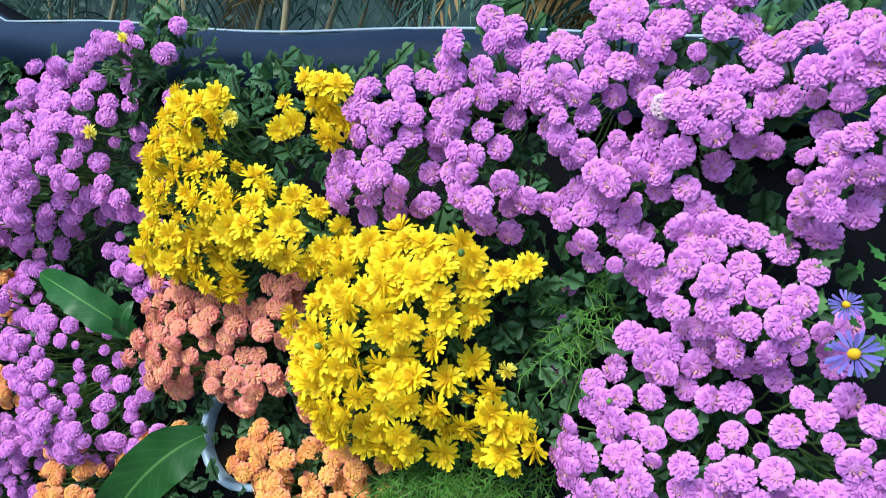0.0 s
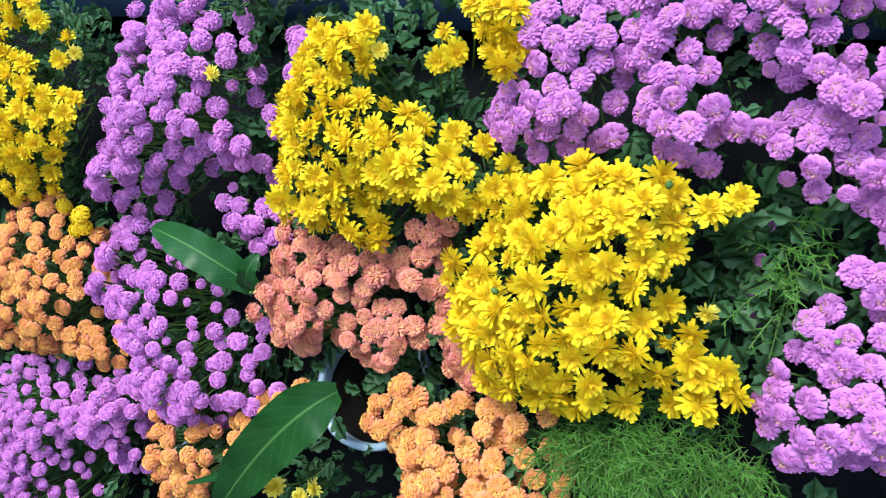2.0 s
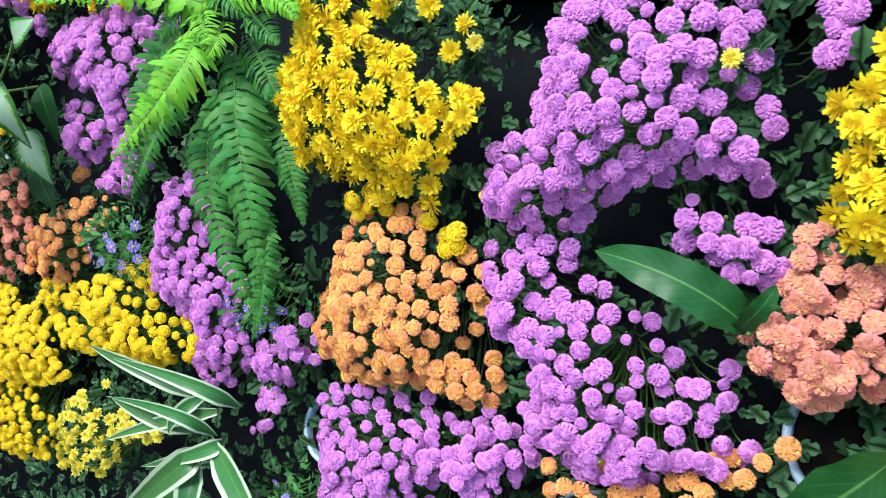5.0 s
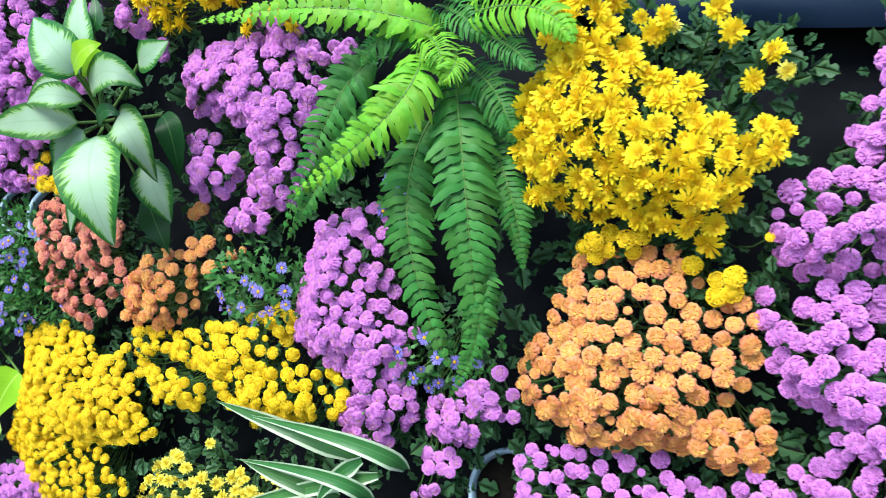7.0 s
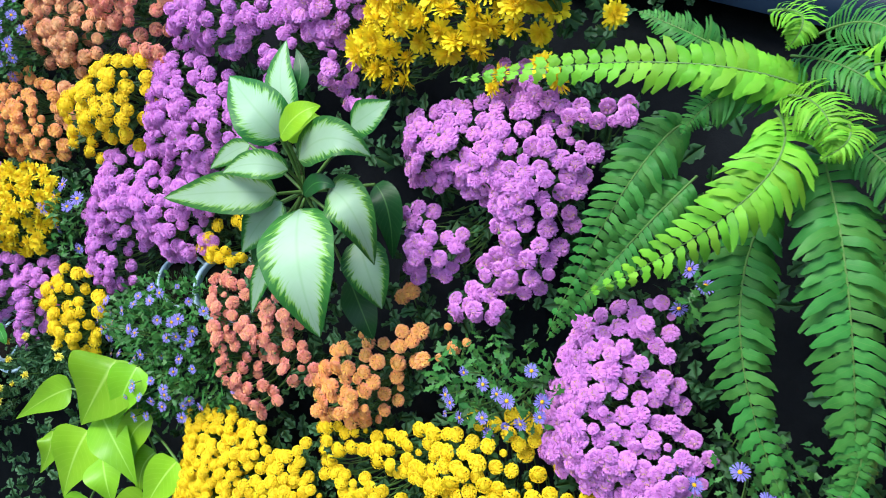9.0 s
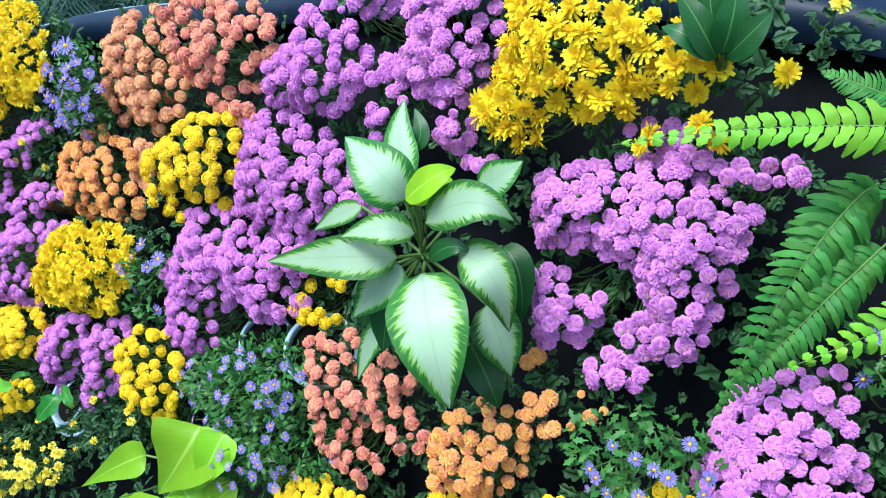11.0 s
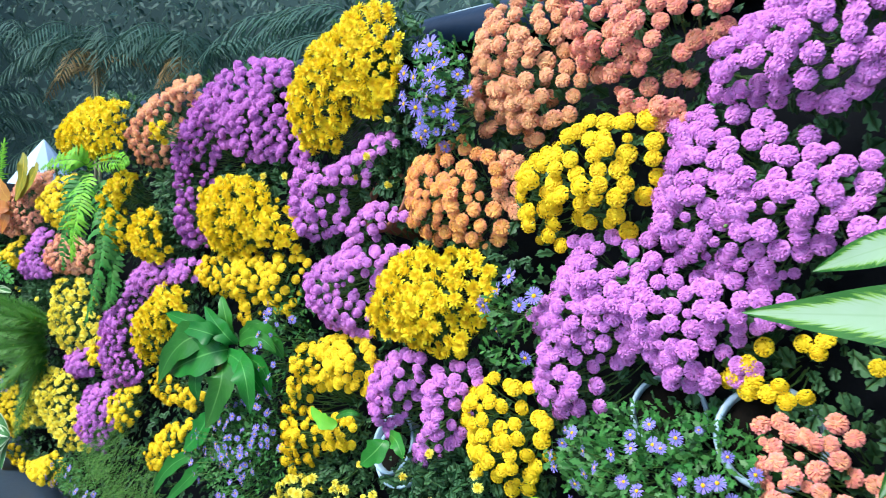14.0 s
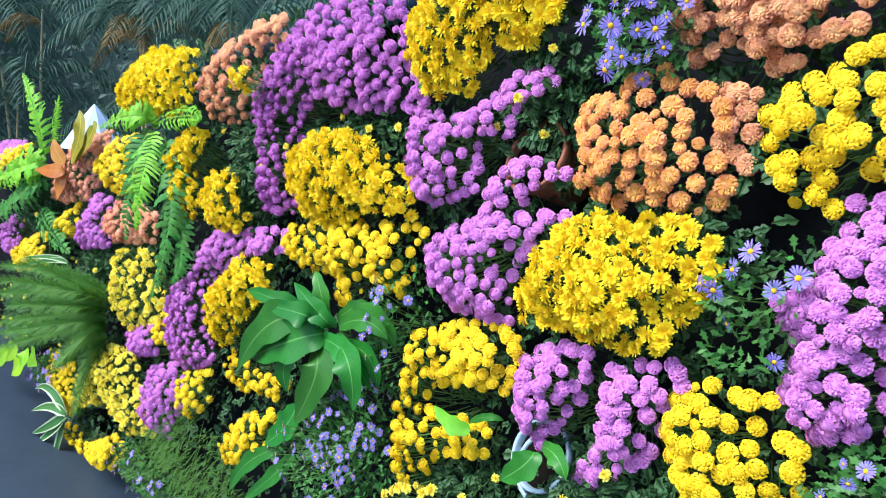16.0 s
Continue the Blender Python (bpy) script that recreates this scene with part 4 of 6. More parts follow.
mum('mauve', [(-2.041, 1.611), (-1.930, 1.649), (-1.830, 1.653), (-1.799, 1.625), (-1.727, 1.580), (-1.746, 1.492), (-1.764, 1.459), (-1.768, 1.414), (-1.807, 1.367), (-1.870, 1.378), (-1.896, 1.405), (-1.851, 1.437), (-1.878, 1.488), (-1.937, 1.521), (-1.971, 1.509), (-2.035, 1.510), (-2.038, 1.569)], [(-2.033, 1.484), (-1.977, 1.474), (-1.941, 1.446), (-1.908, 1.460), (-1.945, 1.379), (-2.015, 1.357)], [(-1.950, 1.336), (-1.902, 1.379), (-1.853, 1.365), (-1.858, 1.324), (-1.931, 1.314)], [(-1.917, 1.688), (-1.812, 1.697), (-1.773, 1.641), (-1.665, 1.646), (-1.669, 1.619), (-1.757, 1.613), (-1.814, 1.639)], size=0.0155, head='open', push=0.018)
mum('daisy', [(-2.080, 1.870), (-2.045, 1.891), (-1.885, 1.897), (-1.810, 1.841), (-1.748, 1.797), (-1.751, 1.757), (-1.782, 1.738), (-1.800, 1.717), (-1.849, 1.717), (-1.877, 1.703), (-1.922, 1.679), (-1.989, 1.701), (-2.013, 1.661), (-2.048, 1.644), (-2.086, 1.659), (-2.122, 1.700), (-2.129, 1.725), (-2.092, 1.758), (-2.077, 1.814)], [(-1.806, 1.703), (-1.766, 1.704), (-1.762, 1.662), (-1.802, 1.661)], [(-1.891, 1.680), (-1.839, 1.681), (-1.837, 1.653), (-1.889, 1.650)], [(-1.721, 1.766), (-1.691, 1.765), (-1.688, 1.736), (-1.718, 1.737)], size=0.0215, push=-0.012)
mum('mauve', [(-2.422, 1.903), (-2.353, 1.925), (-2.259, 1.907), (-2.164, 1.932), (-2.096, 1.925), (-2.100, 1.844), (-2.088, 1.794), (-2.124, 1.744), (-2.139, 1.667), (-2.180, 1.639), (-2.225, 1.664), (-2.205, 1.719), (-2.262, 1.746), (-2.322, 1.775), (-2.266, 1.819), (-2.279, 1.864), (-2.375, 1.862)], [(-2.158, 1.631), (-2.107, 1.633), (-2.116, 1.607), (-2.152, 1.609)], size=0.0175, head='open', push=0.013)
mum('mauve', [(-2.537, 1.842), (-2.510, 1.890), (-2.428, 1.894), (-2.400, 1.844), (-2.373, 1.805), (-2.299, 1.793), (-2.298, 1.756), (-2.383, 1.738), (-2.421, 1.699), (-2.504, 1.708), (-2.609, 1.718), (-2.611, 1.793)], size=0.0178, push=0.013)
mum('mauve', [(-2.357, 1.709), (-2.286, 1.755), (-2.251, 1.737), (-2.294, 1.662), (-2.342, 1.651)], size=0.0178, push=0.013)
mum('mauve', [(-2.671, 1.696), (-2.563, 1.708), (-2.475, 1.668), (-2.379, 1.640), (-2.390, 1.580), (-2.339, 1.574), (-2.312, 1.537), (-2.442, 1.515), (-2.497, 1.457), (-2.588, 1.469), (-2.652, 1.485), (-2.700, 1.515), (-2.685, 1.607)], size=0.0178, push=0.013)
mum('mauve', [(-2.852, 1.503), (-2.700, 1.515), (-2.620, 1.466), (-2.483, 1.491), (-2.467, 1.429), (-2.554, 1.374), (-2.508, 1.348), (-2.553, 1.307), (-2.649, 1.290), (-2.697, 1.330), (-2.781, 1.281), (-2.763, 1.223), (-2.870, 1.178), (-2.917, 1.221), (-2.907, 1.299), (-2.945, 1.344), (-2.888, 1.402)], size=0.0175, push=0.013)
mum('coral', [(-2.912, 1.927), (-2.824, 1.935), (-2.633, 1.900), (-2.577, 1.850), (-2.594, 1.809), (-2.648, 1.796), (-2.634, 1.751), (-2.700, 1.744), (-2.640, 1.688), (-2.684, 1.679), (-2.771, 1.708), (-2.786, 1.747), (-2.854, 1.780), (-2.886, 1.843)], size=0.0185, push=0.013)
mum('copper', [(-3.112, 1.782), (-3.092, 1.905), (-2.964, 1.923), (-2.903, 1.885), (-2.884, 1.802), (-2.840, 1.769), (-2.863, 1.689), (-2.949, 1.657), (-3.015, 1.700), (-3.101, 1.736)], size=0.0185, push=0.013)
mum('copper', [(-3.145, 1.751), (-3.092, 1.792), (-2.929, 1.769), (-2.936, 1.701), (-2.968, 1.653), (-3.045, 1.687), (-3.107, 1.667)], [(-3.076, 1.634), (-3.000, 1.654), (-3.003, 1.609), (-3.002, 1.525), (-3.047, 1.538)], size=0.0188, push=0.033)
mum('apricot', [(-3.310, 1.614), (-3.229, 1.647), (-3.134, 1.678), (-3.079, 1.644), (-3.026, 1.611), (-3.021, 1.498), (-3.069, 1.447), (-3.125, 1.476), (-3.220, 1.455), (-3.294, 1.473)], size=0.0188, head='open', push=0.013)
mum('button', [(-3.006, 1.578), (-2.938, 1.635), (-2.881, 1.668), (-2.814, 1.698), (-2.701, 1.697), (-2.680, 1.641), (-2.703, 1.546), (-2.725, 1.515), (-2.816, 1.516), (-2.873, 1.532), (-2.870, 1.480), (-2.929, 1.484), (-2.963, 1.536)], size=0.0185, fill=0.85, push=0.003)
mum('button', [(-2.576, 1.316), (-2.533, 1.380), (-2.503, 1.386), (-2.509, 1.340), (-2.460, 1.343), (-2.439, 1.305), (-2.497, 1.308), (-2.548, 1.304)], [(-2.465, 1.402), (-2.420, 1.411), (-2.426, 1.376), (-2.458, 1.378)], [(-2.385, 1.402), (-2.351, 1.400), (-2.365, 1.373), (-2.387, 1.377)], size=0.0165, push=0.033)
mum('coral', [(-2.499, 1.284), (-2.380, 1.316), (-2.365, 1.257), (-2.278, 1.315), (-2.228, 1.276), (-2.273, 1.216), (-2.223, 1.169), (-2.210, 1.142), (-2.269, 1.115), (-2.295, 1.149), (-2.361, 1.173), (-2.372, 1.106), (-2.318, 1.069), (-2.356, 1.036), (-2.456, 1.072), (-2.488, 1.153)], size=0.0155, head='open', push=0.013)
mum('apricot', [(-2.211, 1.162), (-2.168, 1.222), (-2.116, 1.254), (-2.035, 1.256), (-2.019, 1.304), (-1.981, 1.287), (-1.997, 1.248), (-1.951, 1.251), (-1.959, 1.232), (-2.014, 1.225), (-2.021, 1.178), (-2.047, 1.124), (-2.086, 1.093), (-2.195, 1.077)], [(-1.960, 1.309), (-1.929, 1.312), (-1.929, 1.287), (-1.955, 1.280)], [(-1.934, 1.284), (-1.904, 1.291), (-1.903, 1.268), (-1.931, 1.261)], [(-2.059, 1.331), (-2.003, 1.351), (-2.011, 1.324)], size=0.0155, head='open', push=0.013)
mum('button', [(-2.676, 0.708), (-2.547, 0.991), (-2.450, 1.019), (-2.361, 1.009), (-2.311, 0.977), (-2.231, 1.026), (-2.246, 0.953), (-2.200, 0.935), (-2.215, 0.813), (-2.692, 0.616)], size=0.0138, push=0.003)
mum('button', [(-2.200, 1.079), (-2.114, 1.083), (-2.061, 1.099), (-1.950, 1.142), (-1.895, 1.177), (-1.842, 1.192), (-1.773, 1.212), (-1.761, 1.172), (-1.779, 1.149), (-1.740, 1.153), (-1.718, 1.109), (-1.647, 1.127), (-1.657, 1.045), (-1.840, 0.968), (-1.932, 1.001), (-1.958, 1.042), (-2.033, 1.036), (-2.060, 1.059), (-2.113, 1.041), (-2.185, 0.985)], [(-2.200, 0.991), (-2.113, 1.009), (-1.993, 0.999), (-2.004, 0.951), (-2.126, 0.928)], size=0.0142, push=0.003)
mum('pale', [(-2.163, 0.761), (-2.083, 0.843), (-1.975, 0.904), (-1.928, 0.846), (-1.847, 0.899), (-1.773, 0.891), (-1.773, 0.832), (-1.880, 0.802), (-1.930, 0.757), (-1.985, 0.670), (-2.135, 0.606)], size=0.014, push=-0.007)
mum('button', [(-2.588, 0.978), (-2.442, 1.027), (-2.360, 0.980), (-2.392, 0.889), (-2.241, 0.946), (-2.168, 0.875), (-2.152, 0.841), (-2.341, 0.765), (-2.266, 0.663), (-2.294, 0.578), (-2.434, 0.521), (-2.645, 0.599)], size=0.0138, push=0.003)
mum('mauve', (-2.656, 0.552, 0.16, 0.057, 24), size=0.014)
mum('daisy', [(-3.752, 1.822), (-3.630, 1.914), (-3.492, 1.969), (-3.375, 1.962), (-3.329, 1.876), (-3.324, 1.764), (-3.401, 1.715), (-3.509, 1.717), (-3.554, 1.634), (-3.698, 1.631), (-3.751, 1.719)], size=0.0175, push=-0.012)
mum('mauve', [(-3.763, 1.600), (-3.589, 1.606), (-3.449, 1.677), (-3.368, 1.678), (-3.377, 1.638), (-3.471, 1.609), (-3.469, 1.561), (-3.565, 1.550), (-3.562, 1.450), (-3.682, 1.402), (-3.747, 1.434)], size=0.0165, push=0.013)
mum('mauve', [(-3.517, 1.482), (-3.420, 1.530), (-3.327, 1.497), (-3.418, 1.462), (-3.440, 1.419), (-3.325, 1.431), (-3.391, 1.370), (-3.460, 1.291), (-3.458, 1.206), (-3.604, 1.194), (-3.692, 1.256), (-3.681, 1.349), (-3.538, 1.409)], size=0.0165, push=0.013)
mum('daisy', [(-3.398, 1.289), (-3.355, 1.390), (-3.248, 1.441), (-3.076, 1.459), (-2.998, 1.422), (-3.003, 1.365), (-3.051, 1.299), (-3.066, 1.248), (-3.178, 1.219), (-3.261, 1.234), (-3.384, 1.223)], size=0.0175, push=-0.012)
mum('button', [(-3.714, 1.145), (-3.519, 1.196), (-3.393, 1.192), (-3.438, 1.069), (-3.635, 1.038), (-3.685, 0.979), (-3.461, 0.991), (-3.484, 0.926), (-3.657, 0.861), (-3.681, 0.774), (-3.762, 0.782), (-3.765, 0.960), (-3.726, 1.065)], size=0.0165, push=0.003)
mum('pale', [(-3.801, 0.739), (-3.667, 0.813), (-3.440, 0.839), (-3.297, 0.861), (-3.339, 0.746), (-3.828, 0.562)], size=0.016, fill=0.8, push=-0.007)
mum('mauve', [(-3.407, 1.160), (-3.294, 1.211), (-3.229, 1.185), (-3.269, 1.109), (-3.331, 0.997), (-3.402, 1.019)], [(-3.209, 1.189), (-3.094, 1.226), (-3.024, 1.230), (-3.091, 1.153), (-3.106, 1.075), (-3.200, 0.976), (-3.263, 0.963), (-3.204, 1.073)], size=0.0165, push=0.013)
mum('button', [(-3.080, 1.170), (-3.029, 1.224), (-2.915, 1.233), (-2.928, 1.173), (-2.867, 1.178), (-2.870, 1.099), (-2.904, 1.031), (-2.967, 1.010), (-3.037, 1.023), (-3.077, 1.098)], size=0.0178, push=0.003)

# the far end of the wall
mum('violet', [(-4.446, 1.666), (-4.355, 1.769), (-4.213, 1.844), (-4.039, 1.893), (-3.825, 1.867), (-3.782, 1.769), (-3.797, 1.688), (-3.741, 1.685), (-3.736, 1.603), (-3.813, 1.616), (-4.029, 1.604), (-4.129, 1.645), (-4.208, 1.604), (-4.235, 1.545), (-4.259, 1.334), (-4.413, 1.335), (-4.446, 1.541)], size=0.0178, push=0.013)
mum('daisy', [(-4.218, 1.516), (-4.086, 1.568), (-3.899, 1.564), (-3.814, 1.517), (-3.724, 1.461), (-3.730, 1.376), (-3.870, 1.374), (-4.005, 1.333), (-4.132, 1.333), (-4.216, 1.413)], size=0.0175, push=-0.012)
mum('button', [(-4.270, 1.303), (-4.005, 1.340), (-3.711, 1.366), (-3.727, 1.315), (-3.759, 1.197), (-3.820, 1.198), (-3.908, 1.236), (-3.950, 1.119), (-4.010, 1.135), (-4.000, 1.208), (-4.154, 1.197), (-4.255, 1.243)], size=0.0165, push=0.003)
mum('copper', [(-4.797, 1.691), (-4.646, 1.803), (-4.447, 1.851), (-4.297, 1.867), (-4.267, 1.792), (-4.416, 1.758), (-4.446, 1.666), (-4.544, 1.571), (-4.722, 1.586)], size=0.0178, push=0.013)
mum('daisy', [(-4.381, 1.716), (-4.302, 1.720), (-4.302, 1.648), (-4.381, 1.657)], size=0.015, push=-0.092)
mum('daisy', [(-5.400, 1.623), (-5.335, 1.744), (-5.077, 1.828), (-4.778, 1.800), (-4.802, 1.637), (-4.950, 1.584), (-5.344, 1.592)], size=0.0185, push=-0.012)
mum('daisy', [(-4.931, 1.492), (-4.784, 1.567), (-4.688, 1.534), (-4.767, 1.427), (-4.750, 1.286), (-4.832, 1.240), (-4.936, 1.361)], [(-4.670, 1.432), (-4.528, 1.440), (-4.445, 1.316), (-4.495, 1.261), (-4.636, 1.245), (-4.691, 1.327)], size=0.0178, push=-0.012)
mum('violet', [(-4.727, 1.233), (-4.288, 1.293), (-4.317, 1.218), (-4.510, 1.191), (-4.690, 1.093), (-4.730, 0.994), (-4.772, 0.872), (-4.693, 0.815), (-4.947, 0.710), (-5.037, 0.812), (-5.030, 0.997), (-4.851, 1.086)], [(-5.244, 0.654), (-4.992, 0.740), (-4.949, 0.628), (-5.100, 0.410), (-5.311, 0.408)], [(-5.408, 0.773), (-5.132, 0.854), (-5.163, 0.718), (-5.355, 0.671)], size=0.0168, push=0.013)
mum('daisy', [(-4.676, 1.062), (-4.495, 1.195), (-4.332, 1.186), (-4.332, 1.106), (-4.495, 0.973), (-4.566, 0.887), (-4.678, 0.934)], size=0.0172, push=-0.012)
mum('button', [(-4.597, 0.877), (-4.457, 0.859), (-4.263, 0.860), (-4.293, 0.802), (-4.525, 0.770), (-4.597, 0.804)], size=0.017, push=0.003)
mum('button', [(-4.598, 0.619), (-4.456, 0.719), (-4.262, 0.779), (-4.356, 0.681), (-4.292, 0.669), (-4.490, 0.527), (-4.599, 0.506)], size=0.017, push=0.003)
mum('pale', [(-5.909, 0.485), (-5.675, 0.668), (-5.356, 0.696), (-5.251, 0.544), (-5.152, 0.397), (-5.439, 0.323), (-5.629, 0.385), (-6.008, 0.270)], size=0.0175, push=-0.007)
mum('button', [(-6.491, 0.030), (-6.230, 0.115), (-5.980, 0.086), (-5.601, 0.267), (-5.506, 0.225), (-5.683, 0.073), (-6.257, 0.030)], size=0.0185, push=0.003)
mum('button', [(-6.478, 0.423), (-6.105, 0.459), (-6.043, 0.257), (-6.322, 0.114), (-6.450, 0.253)], size=0.0185, push=0.003)
mum('pale', [(-5.513, 1.074), (-5.120, 1.127), (-5.029, 0.979), (-4.985, 0.907), (-5.412, 0.751), (-5.528, 0.865)], size=0.0175, fill=0.9, push=-0.007)
mum('button', [(-5.751, 1.373), (-5.511, 1.517), (-5.280, 1.522), (-5.292, 1.315), (-5.528, 1.285)], size=0.0178, push=0.003)
mum('copper', [(-6.414, 1.200), (-6.032, 1.481), (-5.603, 1.537), (-5.546, 1.450), (-5.904, 1.242), (-6.231, 1.189)], size=0.0185, push=0.013)
mum('violet', [(-5.992, 1.109), (-5.757, 1.278), (-5.591, 1.269), (-5.639, 1.056), (-6.003, 1.007)], size=0.0185, push=0.013)
mum('copper', [(-5.664, 1.170), (-5.497, 1.277), (-5.166, 1.243), (-5.170, 1.140), (-5.572, 1.088)], size=0.0178, push=0.013)
mum('button', [(-6.199, 1.139), (-5.987, 1.211), (-6.002, 1.058), (-6.212, 1.032)], size=0.0178, push=0.003)
mum('button', [(-4.924, 0.718), (-4.752, 0.764), (-4.754, 0.647), (-4.906, 0.560)], [(-5.158, 0.849), (-5.010, 0.901), (-5.013, 0.798), (-5.136, 0.769)], size=0.017, push=0.003)
mum('button', [(-7.087, 0.892), (-6.547, 1.019), (-6.520, 0.851), (-7.126, 0.726)], size=0.02, push=0.003)
mum('violet', [(-9.039, 1.403), (-6.903, 1.457), (-6.923, 1.338), (-8.065, 1.135)], size=0.02, push=0.013)
mum('button', [(-7.127, 1.420), (-6.747, 1.447), (-6.764, 1.345), (-7.991, 1.140)], size=0.02, push=0.003)

# blue daisies
mum('aster', (0.05, 1.623, 0.02, 0.036, 10), size=0.018)
mum('aster', (-1.378, 0.858, 0.187, 0.077, 30), size=0.0095, fill=0.45)
mum('aster', (-1.821, 1.23, 0.109, 0.058, 17), size=0.011, fill=0.3)
mum('aster', (-1.493, 1.198, 0.094, 0.051, 21), (-1.58, 1.43, 0.031, 0.042, -3), size=0.012, fill=0.5, push=0.04)
mum('aster', (-2.657, 1.173, 0.189, 0.083, 15), (-2.644, 1.027, 0.145, 0.084, 24), size=0.011, fill=0.35)
mum('aster', (-1.86, 1.258, 0.099, 0.049, 18), size=0.011, fill=0.2)
mum('aster', (-3.152, 1.745, 0.072, 0.101, -14), size=0.014)
mum('aster', (-2.634, 1.145, 0.196, 0.102, 18), (-2.598, 1.038, 0.211, 0.068, 18), size=0.012, fill=0.16)
mum('aster', (-2.707, 1.176, 0.206, 0.048, 21), size=0.014, fill=0.03, push=0.02)
mum('aster', (-3.188, 1.753, 0.087, 0.114, 15), size=0.02)
mum('aster', (-2.949, 1.371, 0.083, 0.055, 14), (-2.955, 1.284, 0.065, 0.037, 17), size=0.0155, fill=0.4)
mum('aster', (-4.004, 0.815, 0.241, 0.099, 22), (-4.052, 0.661, 0.286, 0.072, 0), size=0.011, fill=0.35)
mum('aster', (-3.769, 1.118, 0.099, 0.156, -4), size=0.012, fill=0.3)
mum('aster', (-5.226, 0.21, 0.342, 0.086, 0), (-6.472, 0.307, 0.328, 0.114, 16), size=0.015, fill=0.4)
mum('aster', (-3.945, 0.815, 0.194, 0.135, 28), size=0.012, fill=0.35)
mum('white', (-0.106, 1.744, 0.004, 0.004, -36), size=0.0125, push=-0.03)

# green gaps
mum('leafy', [(-0.779, 1.759), (-0.707, 1.770), (-0.686, 1.719), (-0.746, 1.665), (-0.778, 1.551), (-0.807, 1.584), (-0.790, 1.689)], size=0.012)
mum('leafy', [(-0.620, 1.724), (-0.534, 1.732), (-0.515, 1.697), (-0.527, 1.633), (-0.598, 1.642)], size=0.012)
mum('leafy', [(-0.258, 1.545), (-0.203, 1.586), (-0.166, 1.556), (-0.172, 1.521), (-0.191, 1.458), (-0.237, 1.480)], size=0.012)
mum('leafy', [(-1.239, 1.675), (-1.140, 1.698), (-1.069, 1.669), (-1.053, 1.644), (-1.100, 1.608), (-1.161, 1.645)], size=0.012)
mum('leafy', (-3.386, 1.779, 0.114, 0.132, 36), (-3.418, 1.606, 0.124, 0.048, 0), size=0.012)
mum('leafy', (-4.448, 1.524, 0.194, 0.095, 2), (-4.514, 1.392, 0.136, 0.099, 9), (-3.893, 1.578, 0.15, 0.038, 0), size=0.012)
mum('leafy', (-3.178, 0.947, 0.216, 0.084, 17), size=0.012)
mum('leafy', (-3.414, 1.632, 0.075, 0.067, -30), (-3.568, 0.835, 0.17, 0.035, 23), size=0.012)
mum('leafy', (-3.15, 0.987, 0.164, 0.057, 16), size=0.012)

# pots in sight
flower_pot((-0.606, 0.728, 1.257), 0.165, 'pot', 62, 0)
flower_pot((-1.379, 0.784, 0.977), 0.135, 'pot', 62, 0)
flower_pot((-0.877, 0.691, 1.04), 0.124, 'pot', 66, 0)
flower_pot((-2.497, 0.804, 1.254), 0.15, 'pot', 66, 25)
flower_pot((-3.371, 0.793, 0.967), 0.1414, 'pot', 66, 0)
flower_pot((-3.439, 0.802, 1.527), 0.1492, 'clay', 66, 0)
flower_pot((-2.679, 0.836, 1.232), 0.1222, 'pot', 66, 25)
flower_pot((-3.352, 0.802, 0.942), 0.1486, 'pot', 66, 10)

# birds nest ferns with single glossy leaves
plant = leafy('birds_nest_fern', (-0.746, 0.688, 1.357), 'birds nest fern with one dark glossy wavy leaf', 'fern')
leaf(plant, 'strap', 'strap', (-0.728, 0.646, 1.384), (-0.772, 0.584, 1.447), (-0.886, 0.627, 1.437), 0.0231)
leaf(plant, 'strap', 'strap', (-0.743, 0.647, 1.373), (-0.712, 0.595, 1.422), (-0.708, 0.625, 1.440), 0.0109)
plant = leafy('birds_nest_fern', (-0.602, 0.677, 1.270), 'birds nest fern with broad glossy green leaf hanging down', 'fern')
leaf(plant, 'strap', 'strap', (-0.591, 0.627, 1.295), (-0.623, 0.544, 1.284), (-0.762, 0.609, 1.070), 0.0335)
leaf(plant, 'strap', 'strap', (-0.673, 0.632, 1.215), (-0.656, 0.586, 1.188), (-0.824, 0.613, 1.093), 0.0070)

# sword fern
plant = leafy('sword_fern', (-1.481, 0.692, 1.664), 'large sword fern with lime-green young fronds and hanging older ones', 'fern')
frond(plant, 'fern_lime', (-1.47, 0.656, 1.662), (-1.567, 0.593, 1.711), (-1.868, 0.613, 1.66), 0.0314)
frond(plant, 'fern_lime', (-1.463, 0.655, 1.676), (-1.32, 0.591, 1.721), (-1.281, 0.606, 1.654), 0.0357)
frond(plant, 'fern', (-1.425, 0.661, 1.664), (-1.364, 0.617, 1.656), (-1.335, 0.628, 1.623), 0.0264)
frond(plant, 'fern_lime', (-1.503, 0.65, 1.643), (-1.428, 0.555, 1.584), (-1.664, 0.591, 1.433), 0.0438)
frond(plant, 'fern', (-1.582, 0.691, 1.568), (-1.642, 0.655, 1.492), (-1.742, 0.676, 1.343), 0.0342)
frond(plant, 'fern', (-1.463, 0.673, 1.614), (-1.399, 0.593, 1.495), (-1.379, 0.64, 1.244), 0.0498)
frond(plant, 'fern', (-1.495, 0.684, 1.56), (-1.554, 0.627, 1.43), (-1.43, 0.662, 1.207), 0.0434)
frond(plant, 'fern', (-1.419, 0.661, 1.404), (-1.339, 0.611, 1.329), (-1.423, 0.644, 1.178), 0.027)
frond(plant, 'fern_lime', (-1.456, 0.646, 1.648), (-1.406, 0.589, 1.625), (-1.453, 0.611, 1.599), 0.025)
